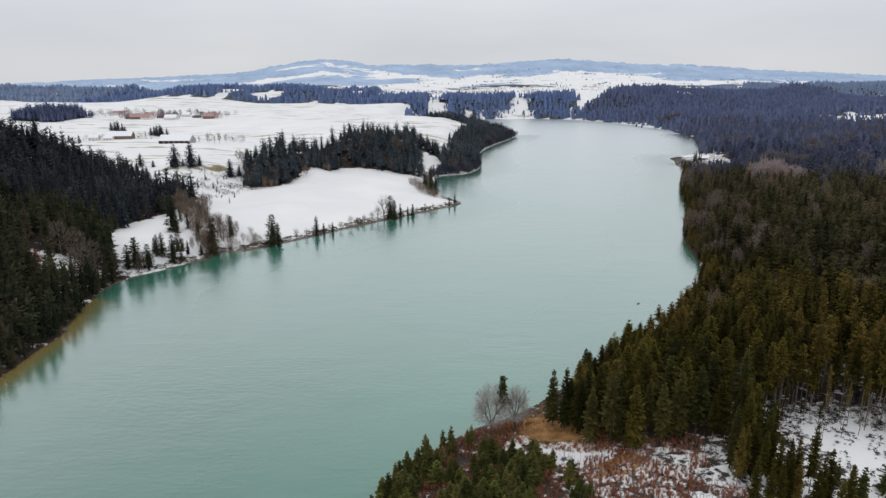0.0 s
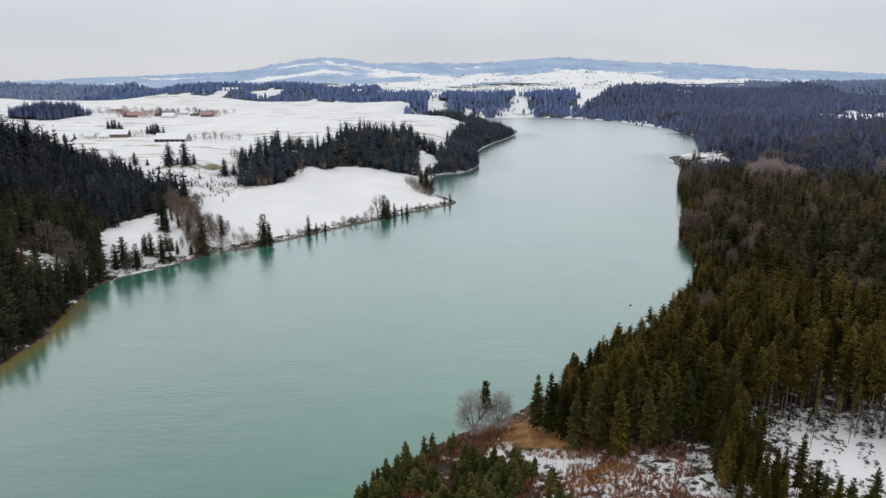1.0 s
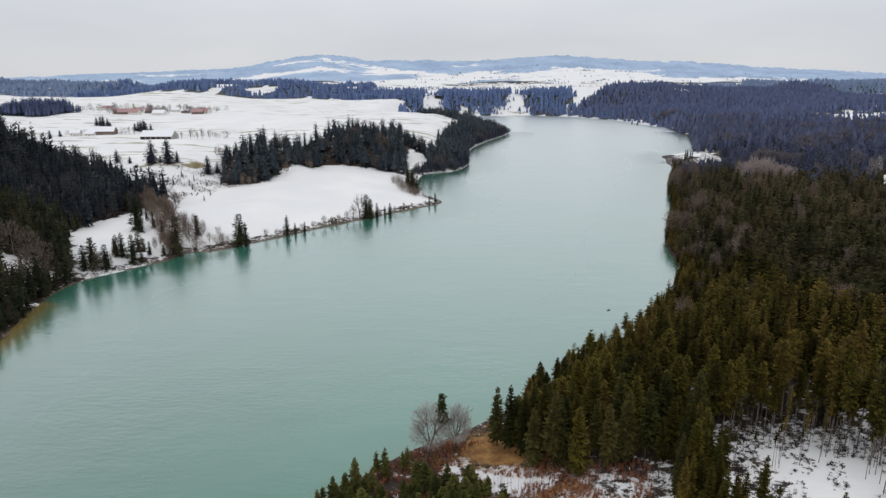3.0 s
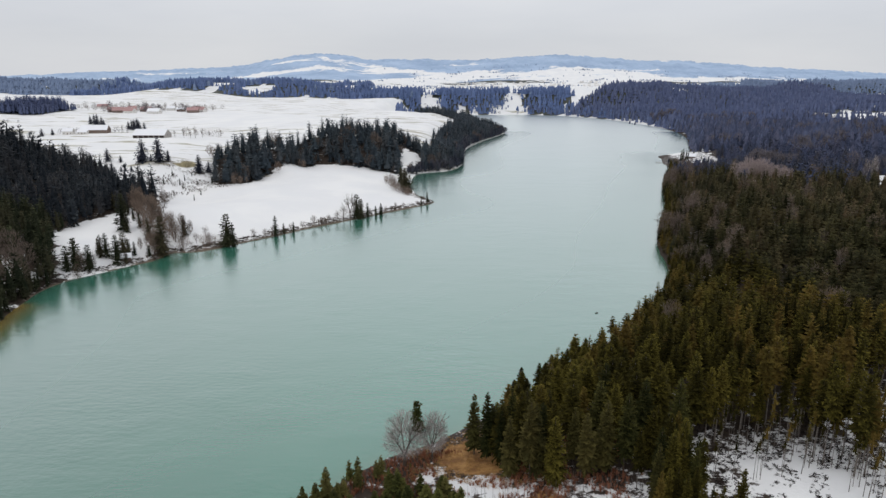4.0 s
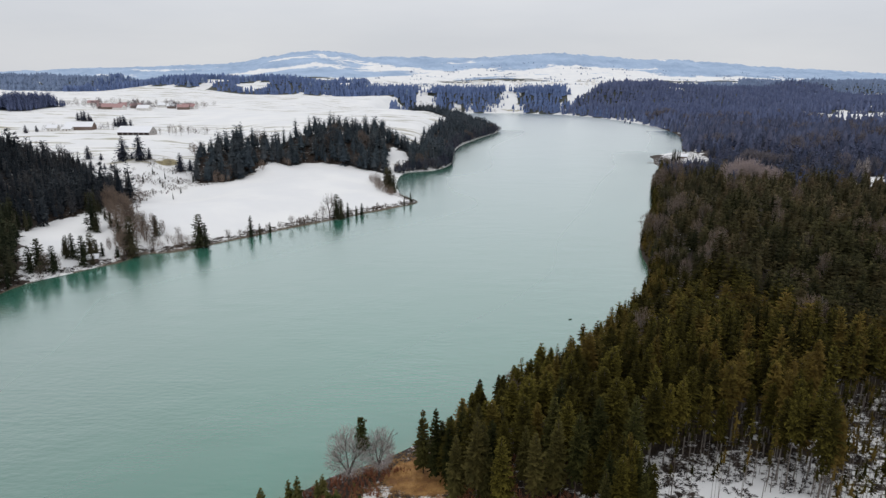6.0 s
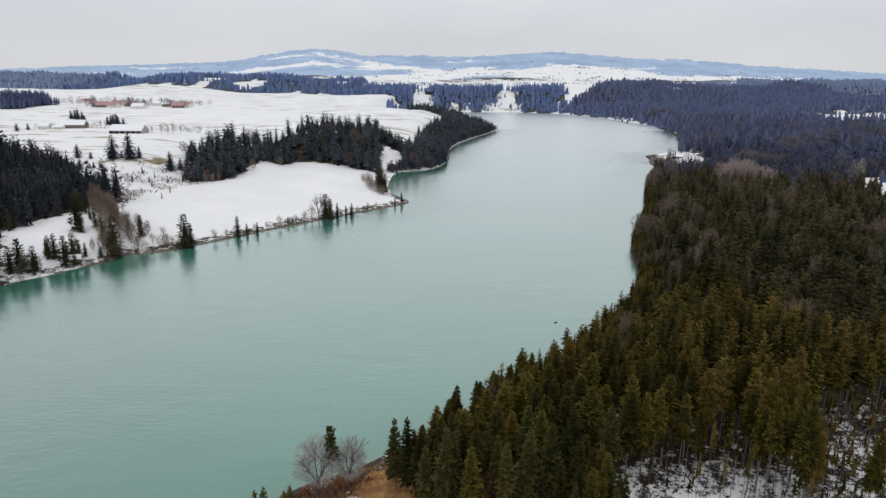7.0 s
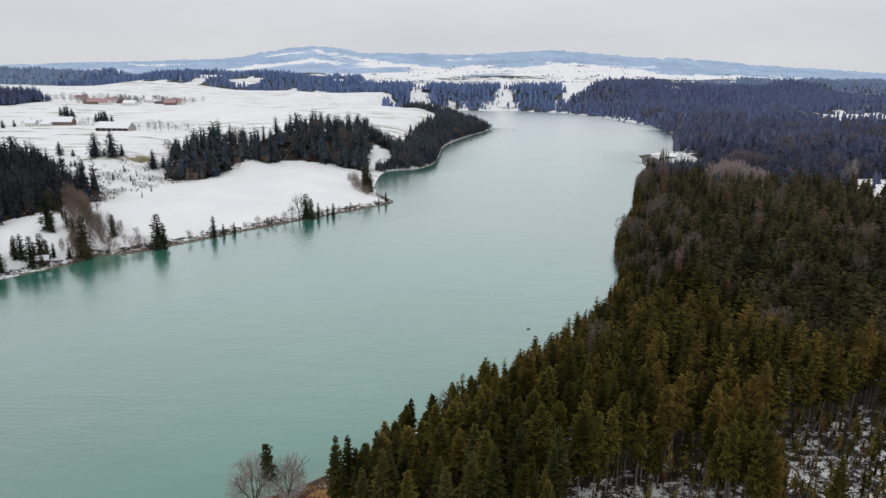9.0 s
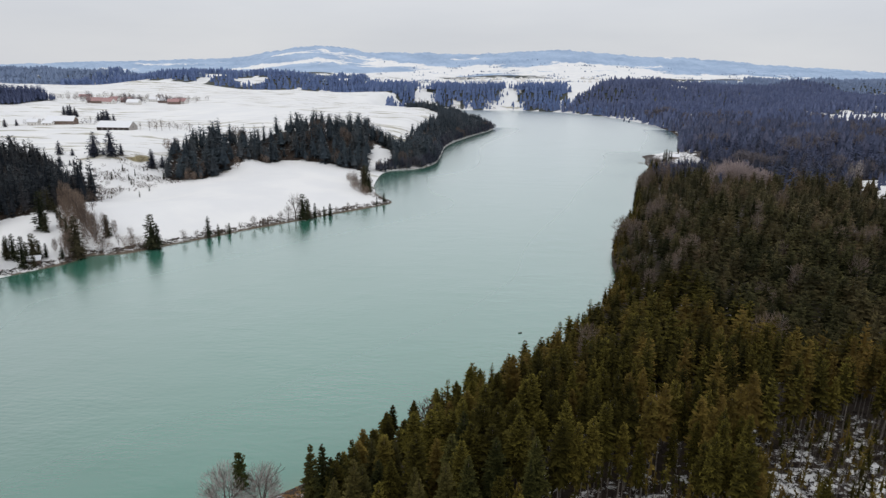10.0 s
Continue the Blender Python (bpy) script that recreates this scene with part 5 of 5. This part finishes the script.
# brown fringe on the shore at the lake's end
x, y = scatter(-130, 210, 2110, 2215, 9.0, 69)
fs = from_shore(x, y)
keep = (fs > 3) & (fs < 34) & (wave(x, y, 70, 116) > -0.25)
x, y = x[keep], y[keep]
stand("leafless_wood", "brown leafless trees along the far shore", "forest", bushy_kinds, x, y, rng.uniform(0.6, 1.2, len(x)), rng.uniform(0.9, 1.3, len(x)), [bark_dark, twig_slate], 70)
x, y = np.random.default_rng(77).uniform(-545, -430, 26), np.random.default_rng(78).uniform(915, 955, 26)
stand("leafless_wood", "leafless bushes and trees round the farm", "forest", bushy_kinds, x, y, rng.uniform(0.4, 1.0, len(x)), rng.uniform(0.6, 0.9, len(x)), [bark_dark, twig_slate], 79)
# leafless hedge trees round the village and along the meadow's lanes
x = np.concatenate([np.random.default_rng(61).uniform(-820, -500, 60), np.linspace(-340, -290, 6)])
y = np.concatenate([np.random.default_rng(62).uniform(1370, 1530, 60), 905 + 14 * np.sin(np.arange(6))])
stand("leafless_wood", "leafless hedge trees round a village and along a lane", "forest", bushy_kinds, x, y, rng.uniform(0.7, 1.7, len(x)), rng.uniform(0.8, 1.2, len(x)), [bark_dark, twig_brown], 63)

# ---------------------------------------------------------------- shrubs and litter


def shrub(seed, stems, h):
    r = np.random.default_rng(seed)
    v, f = [], []
    for _ in range(stems):
        a, q = r.uniform(0, 6.283), r.uniform(0.05, 0.7)
        b = np.array((q * 0.5 * math.cos(a), q * 0.5 * math.sin(a), -0.1))
        t = b + np.array((q * math.cos(a), q * math.sin(a), h * r.uniform(0.5, 1)))
        s = np.array((math.sin(a), -math.cos(a), 0)) * 0.05
        n = len(v)
        m = (b + t) / 2 + s * 3
        v += [tuple(b - s), tuple(b + s), tuple(t), tuple(m), tuple(m + np.array((0.35 * math.cos(a + 1), 0.35 * math.sin(a + 1), h * 0.3))), tuple(m + s)]
        f += [(n, n + 1, n + 2), (n + 3, n + 4, n + 5)]
    return np.array(v), np.array(f), np.zeros(len(f), int)


def brush(seed):
    """A heap of lopped branches."""
    r = np.random.default_rng(seed)
    v, f = [], []
    for _ in range(17):
        a, c = r.uniform(0, 6.283), r.normal(0, 0.42, 2)
        l, z = r.uniform(0.5, 1.2), r.uniform(0.0, 0.55)
        d = np.array((math.cos(a) * l, math.sin(a) * l, r.uniform(-0.35, 0.75) * l))
        p = np.array((c[0], c[1], z))
        s = np.array((-math.sin(a), math.cos(a), 0.8)) * r.uniform(0.05, 0.15)
        n = len(v)
        v += [tuple(p - d / 2), tuple(p + s), tuple(p + d / 2), tuple(p - s)]
        f += [(n, n + 1, n + 2), (n, n + 2, n + 3)]
    return np.array(v), np.array(f), np.zeros(len(f), int)


shrubs = [shrub(300 + i, 26, 2.0) for i in range(4)]
heaps = [brush(320 + i) for i in range(5)]
x, y = scatter(-30, 75, 110, 182, 1.3, 31)
keep = (from_shore(x, y) > 1) & (wave(x, y, 22, 51) > np.where(x < 58, -0.7, 0.0)) & ~inside(CLEARING, x, y) & (np.hypot((x - 32) / 1.2, y - 172) > 9) & (off_line(SNOW_BANK, x, y, False) > 1.6)
x, y = x[keep], y[keep]
stand("shrubs", "reddish-brown leafless shrubs and bracken on the slope", "shrub", shrubs, x, y, rng.uniform(0.4, 1.15, len(x)), rng.uniform(0.8, 1.3, len(x)), [twig_red], 32)
tufts = [shrub(340 + i, 18, 0.5) for i in range(3)]
x, y = scatter(14, 66, 148, 205, 0.85, 43)
fs = from_shore(x, y)
keep = (fs > 0.3) & (np.hypot((x - 37) / 19, (y - 176) / 15) < 1.25 + 0.3 * wave(x, y, 9, 90)) & (wave(x, y, 5, 91) > -0.5) & (off_line(SNOW_BANK, x, y, False) > 1.6)
x, y = x[keep], y[keep]
stand("dry_grass", "tufts of dry orange-brown grass on the bank", "grass", tufts, x, y, rng.uniform(0.5, 1.3, len(x)), rng.uniform(0.6, 1.1, len(x)), [straw], 44)
x, y = scatter(-215, 20, 370, 610, 2.6, 33)
fs = from_shore(x, y)
keep = (fs > 0.4) & (fs < 7 + 4 * wave(x, y, 40, 52)) & (wave(x, y, 18, 53) > -0.7)
x, y = x[keep], y[keep]
stand("shrubs", "brown leafless bushes along the snowy shore", "shrub", shrubs, x, y, rng.uniform(0.4, 1.5, len(x)) * np.clip(0.75 + 0.75 * wave(x, y, 30, 119), 0.3, 1.6), rng.uniform(0.8, 1.3, len(x)), [twig_brown], 34)
x, y = scatter(-260, -190, 560, 660, 3.0, 35)
keep = (wave(x, y, 30, 54) > 0.1) & ~inside(FIELD, x, y)
x, y = x[keep], y[keep]
stand("shrubs", "low dark bushes on a half-snowed slope", "shrub", shrubs, x, y, rng.uniform(0.5, 1.3, len(x)), rng.uniform(0.8, 1.4, len(x)), [twig_brown], 36)
x, y = scatter(40, 260, 110, 215, 1.6, 37)
keep = (from_shore(x, y) > 6) & (wave(x, y, 14, 55) + 0.5 * wave(x, y, 5, 56) > np.where(inside(CLEARING, x, y) & (x < 138), 0.2, 0.15)) & (near_to(x, y) < 230)
x, y = x[keep], y[keep]
stand("brushwood", "dark lopped branches lying on the snow", "brushwood", heaps, x, y, rng.uniform(0.25, 0.95, len(x)), rng.uniform(0.7, 1.1, len(x)), [debris], 38, -0.05)
x, y = scatter(84, 215, 148, 200, 1.7, 47)
keep = ((wave(x, y, 9, 104) + 0.5 * wave(x, y, 4, 105) > -0.25) & (off_line(CLEARING, x, y) < 12)) | ((x > 138) & ((y > 180) | (y < 175)) & (wave(x, y, 7, 112) > -0.35))
x, y = x[keep], y[keep]
stand("brushwood", "heaps of dark branches along the edge of the clearing", "brushwood", heaps, x, y, rng.uniform(0.4, 1.25, len(x)), rng.uniform(0.7, 1.0, len(x)), [debris], 48, -0.1)
x, y = scatter(-200, -150, 200, 410, 2.2, 39)
fs = from_shore(x, y)
keep = (fs > 0.3) & (fs < 6) & (wave(x, y, 12, 57) > -0.1)
x, y = x[keep], y[keep]
stand("brushwood", "dark driftwood and branches along the shore", "brushwood", heaps, x, y, rng.uniform(0.5, 1.3, len(x)), rng.uniform(0.8, 1.3, len(x)), [debris], 40, -0.05)
x, y = scatter(-200, 20, 350, 620, 1.9, 49)
fs = from_shore(x, y)
keep = (fs > 0.6) & (fs < 4.5 + 2.5 * wave(x, y, 22, 126)) & (x < 12) & (wave(x, y, 8, 127) > -0.35)
x, y = x[keep], y[keep]
stand("brushwood", "dark branches and roots along the bank below the snowy field", "brushwood", heaps, x, y, rng.uniform(0.4, 1.1, len(x)), rng.uniform(0.8, 1.3, len(x)), [debris], 50, -0.05)

saplings = []
for i in range(3):
    v, f = pole(5.5, 0.05, 0.02, 3)
    saplings.append((v, f, np.zeros(len(f), int)))
x, y = scatter(30, 150, 112, 160, 1.7, 41)
keep = ~inside(EAST_WOOD, x, y) & (wave(x, y, 18, 58) > -0.1) & (x < 75)
x, y = x[keep], y[keep]
stand("saplings", "thin pale leafless saplings standing in the snow", "sapling", saplings, x, y, rng.uniform(0.4, 1.1, len(x)), rng.uniform(0.8, 1.3, len(x)), [bark_grey], 42)

posts = [join([(*pole(13 + 2 * i, 0.075, 0.03, 4), TRUNK), (*conifer(14 + 2 * i, 10 + i, 1.1, 4, 4, 2, 360 + i, 0.5), CROWN)]) for i in range(3)]
x, y = scatter(90, 205, 138, 192, 2.9, 45)
keep = inside(CLEARING, x, y) & (wave(x, y, 16, 100) > np.where(x > 112, -0.45, 0.0)) & ((y > 150) | (x > 118))
x, y = x[keep], y[keep]
stand("saplings", "thin bare trunks left standing in the snowy clearing", "sapling", posts, x, y, rng.uniform(0.6, 1.1, len(x)), rng.uniform(0.8, 1.2, len(x)), [bark_grey, needles_olive_stand], 46)

# ---------------------------------------------------------------- buildings


def box_mesh(name, x0, x1, y0, y1, z0, z1, material):
    bm = bmesh.new()
    bmesh.ops.create_cube(bm, size=1.0, matrix=Matrix.Translation(((x0 + x1) / 2, (y0 + y1) / 2, (z0 + z1) / 2)) @ Matrix.Diagonal((x1 - x0, y1 - y0, z1 - z0, 1)))
    bmesh.ops.bevel(bm, geom=bm.edges[:], offset=0.04, segments=1, affect="EDGES")
    me = bpy.data.meshes.new(name)
    bm.to_mesh(me)
    bm.free()
    me.materials.append(material)
    return me


def gable_mesh(name, l, w, eaves, ridge, material):
    bm = bmesh.new()
    rows = []
    for x in (-l / 2, l / 2):
        rows.append([bm.verts.new((x, a, b)) for a, b in ((-w / 2, -1.5), (w / 2, -1.5), (w / 2, eaves), (0, ridge), (-w / 2, eaves))])
    a, b = rows
    bm.faces.new(a[::-1])
    bm.faces.new(b)
    for i in range(5):
        j = (i + 1) % 5
        bm.faces.new((a[i], a[j], b[j], b[i]))
    bmesh.ops.recalc_face_normals(bm, faces=bm.faces[:])
    me = bpy.data.meshes.new(name)
    bm.to_mesh(me)
    bm.free()
    me.materials.append(material)
    return me


def roof_mesh(name, l, w, eaves, ridge, over, thick, material):
    """Two slabs that meet at the ridge and hang over the walls."""
    bm = bmesh.new()
    s = (ridge - eaves) / (w / 2)
    for side in (-1, 1):
        top = []
        for x in (-l / 2 - over, l / 2 + over):
            for yy in (0, side * (w / 2 + over)):
                z = ridge - abs(yy) * s + 0.03
                top.append((bm.verts.new((x, yy, z + thick)), bm.verts.new((x, yy, z))))
        (a, a2), (b, b2), (c, c2), (d, d2) = top
        for q in ((a, b, d, c), (a2, c2, d2, b2), (a, a2, b2, b), (c, d, d2, c2), (b, b2, d2, d), (a, c, c2, a2)):
            bm.faces.new(q)
    bmesh.ops.recalc_face_normals(bm, faces=bm.faces[:])
    me = bpy.data.meshes.new(name)
    bm.to_mesh(me)
    bm.free()
    me.materials.append(material)
    return me


def house(name, x, y, turn, l, w, eaves, ridge, wall, roof, label, category, group="", rows=2, open_front=False, chimney=True):
    thing = new(name)
    piece("wall", gable_mesh("wall", l, w, eaves, ridge, wall), thing)
    r = piece("roof", roof_mesh("roof", l, w, eaves, ridge, 0.7, 0.28, roof), thing)
    if chimney:
        piece("chimney", box_mesh("chimney", l * 0.2, l * 0.2 + 0.8, 0.6, 1.4, ridge - 1.5, ridge + 1.1, plaster), r)
    for k in range(rows):
        n = max(2, int(l / 3.6))
        for i in range(n):
            cx = -l / 2 + l * (i + 0.5) / n
            z = 1.0 + k * 2.7
            if z + 1.2 > eaves:
                continue
            if k == 0 and i == n // 2:
                piece("door", box_mesh("door", cx - 0.6, cx + 0.6, -w / 2 - 0.06, -w / 2 + 0.05, 0.0, 2.1, wood_brown), thing)
                continue
            f = piece("window", box_mesh("window", cx - 0.7, cx + 0.7, -w / 2 - 0.08, -w / 2 + 0.05, z, z + 1.3, wood_pale), thing)
            piece("pane", box_mesh("pane", cx - 0.58, cx + 0.58, -w / 2 - 0.10, -w / 2 - 0.02, z + 0.12, z + 1.18, glass_dark), f)
    # dark panels on the closed wall stand in for shaded open bays
    if open_front:
        n = 6
        for i in range(n):
            cx = -l / 2 + l * (i + 0.5) / n
            piece("bay_opening", box_mesh("bay_opening", cx - l / n * 0.42, cx + l / n * 0.42, -w / 2 - 0.08, -w / 2 + 0.05, 0.1, eaves - 0.7, debris), thing)
    for sx in (-1, 1):
        piece("window", box_mesh("window", sx * l / 2 - 0.08, sx * l / 2 + 0.08, -0.8, 0.8, eaves * 0.75, eaves * 0.75 + 1.3, glass_dark), thing)
    z = float(ground(np.array([x]), np.array([y]))[0])
    thing.matrix_basis = pose(x, y, z, 0, 0, turn)
    return tagged(thing, label, category, group)


house("barn", -368, 862, -1, 42, 22, 4.2, 11.0, wood_pale, snow_cap, "long open-fronted barn with a snow-covered roof on the meadow", "barn", "", 0, True, False)
house("farmhouse", -505, 905, 8, 13, 10, 4.6, 8.5, plaster, snow_cap, "white farmhouse with a snowy roof", "house", "farm buildings")
house("farm_barn", -478, 925, 8, 36, 17, 5.0, 11.0, wood_brown, snow_cap, "brown boarded farm barn with a snowy roof", "barn", "farm buildings", 1, False, False)
house("farm_shed", -484, 903, 8, 12, 8, 3.0, 5.5, plaster, snow_cap, "low white farm shed under snow", "shed", "farm buildings", 1, False, False)
house("cabin", -172, 386, 25, 6, 4.5, 2.3, 4.0, wood_brown, snow_cap, "small dark wooden cabin with a snowy roof by the water", "cabin", "", 1, False, False)
V = "village houses"
house("village_house", -752, 1466, 10, 24, 12, 5.5, 10, plaster, tile_red, "village house with a red tiled roof", "house", V)
house("village_house", -649, 1321, -12, 26, 14, 5.0, 11, wood_brown, tile_red, "large village house with a red tiled roof", "house", V)
house("village_house", -624, 1327, 30, 24, 12, 5.0, 10, plaster, tile_red, "village house with a red tiled roof", "house", V)
house("village_house", -658, 1410, 0, 18, 12, 5.5, 10, plaster, tile_red, "white village house with a red tiled roof", "house", V)
house("village_house", -602, 1354, 5, 22, 13, 5.5, 10, wood_brown, tile_red, "brown village house with a red tiled roof", "house", V)
house("village_house", -558, 1292, -5, 24, 14, 5.0, 10.5, plaster, snow_cap, "white village house with a snowy roof", "house", V)
house("village_house", -536, 1368, 12, 16, 11, 5.5, 9.5, wood_brown, snow_cap, "brown village house with a snowy roof", "house", V)
house("village_house", -508, 1382, 0, 20, 12, 5.5, 10, wood_brown, tile_red, "brown village house with a red tiled roof", "house", V)
house("village_house", -489, 1354, -20, 22, 12, 5.0, 10, plaster, tile_red, "village house with a red tiled roof", "house", V)
house("village_house", -583, 1429, 15, 18, 12, 5.5, 10, plaster, snow_cap, "white village house with a snowy roof", "house", V)

house("village_house", -632, 1300, 20, 24, 13, 5.0, 10.5, wood_brown, tile_red, "brown village house with a red tiled roof", "house", V)
house("village_house", -606, 1290, -15, 22, 13, 5.0, 10.5, plaster, tile_red, "village house with a red tiled roof", "house", V)
house("village_house", -660, 1330, 5, 20, 12, 5.5, 10.5, plaster, tile_red, "white village house with a red tiled roof", "house", V)
house("village_house", -498, 1335, 10, 22, 12, 5.0, 10, wood_brown, tile_red, "brown village house with a red tiled roof", "house", V)

# boathouse and jetty on the small headland of the east bank
house("boathouse", 360, 885, -20, 13, 9, 2.6, 5.8, wood_brown, snow_cap, "small brown boathouse with a snowy roof on the headland", "boathouse", "", 1, False, False)
jetty = new("jetty")
for i in range(14):
    piece("plank", box_mesh("plank", -7 + i, -7 + i + 0.92, -1.0, 1.0, 0.55, 0.68, wood_brown), jetty)
for i in range(4):
    for q in (-0.85, 0.85):
        post = piece("post", sheet_mesh("post", *pole(2.6, 0.13, 0.11, 6), wood_brown), jetty)
        post.matrix_basis = pose(-6 + 4 * i, q, -1.3)
jetty.matrix_basis = pose(320, 884, 0.0, 0, 0, 165)
tagged(jetty, "short weathered wooden jetty reaching into the lake", "jetty")

# rowing boat moored on the lake
boat = new("rowing_boat")
bm = bmesh.new()
rings = []
for i in range(9):
    u = -1 + 2 * i / 8
    w, vignette_or_keel, rim = 0.62 * (1 - abs(u) ** 2.6) + 0.05, 0.22 * (1 - u ** 4), 0.34 + 0.12 * u * u
    rings.append([bm.verts.new((1.7 * u, a * w, b)) for a, b in ((-1, rim), (-0.72, 0.02 - 0.4 * vignette_or_keel), (0, -vignette_or_keel), (0.72, 0.02 - 0.4 * vignette_or_keel), (1, rim))])
for p, q in zip(rings, rings[1:]):
    for k in range(4):
        bm.faces.new((p[k], p[k + 1], q[k + 1], q[k]))
bmesh.ops.solidify(bm, geom=bm.faces[:], thickness=0.04)
me = bpy.data.meshes.new("hull")
bm.to_mesh(me)
bm.free()
me.materials.append(bark_dark)
piece("hull", me, boat)
for q in (-0.55, 0.5):
    piece("bench", box_mesh("bench", q - 0.14, q + 0.14, -0.52, 0.52, 0.2, 0.25, wood_brown), boat)
boat.matrix_basis = pose(97.3, 302.0, 0.06, 0, 0, 20) @ Matrix.Diagonal((0.55, 0.55, 0.55, 1))
tagged(boat, "small dark rowing boat lying still on the turquoise water", "boat")

# far village on the plain beyond the lake
hv, hf = [], []
vr = np.random.default_rng(91)
vx, vy = vr.uniform(50, 1300, 110), vr.uniform(3150, 3500, 110)
vz = ground(vx, vy)
for x, y, z in zip(vx, vy, vz):
    l, w, h, q = vr.uniform(8, 18), vr.uniform(7, 10), vr.uniform(4, 6), vr.uniform(0, 3.14)
    c, s = math.cos(q), math.sin(q)
    n = len(hv)
    for a, b, e in ((-l, -w, -2), (l, -w, -2), (l, w, -2), (-l, w, -2), (-l, -w, h), (l, -w, h), (l, w, h), (-l, w, h), (-l, 0, h * 1.7), (l, 0, h * 1.7)):
        hv.append((x + (c * a - s * b) / 2, y + (s * a + c * b) / 2, z + e))
    hf += [(n, n + 1, n + 5), (n, n + 5, n + 4), (n + 1, n + 2, n + 6), (n + 1, n + 6, n + 5), (n + 3, n, n + 4), (n + 3, n + 4, n + 7), (n + 4, n + 5, n + 9),
           (n + 4, n + 9, n + 8), (n + 6, n + 7, n + 8), (n + 6, n + 8, n + 9), (n + 5, n + 6, n + 9), (n + 7, n + 4, n + 8), (n + 2, n + 3, n + 7), (n + 2, n + 7, n + 6)]
tagged(new("distant_village", sheet_mesh("distant_village", hv, hf, plaster, smooth=False)), "pale houses of a distant village on the snowy plain", "village", kind="stuff")
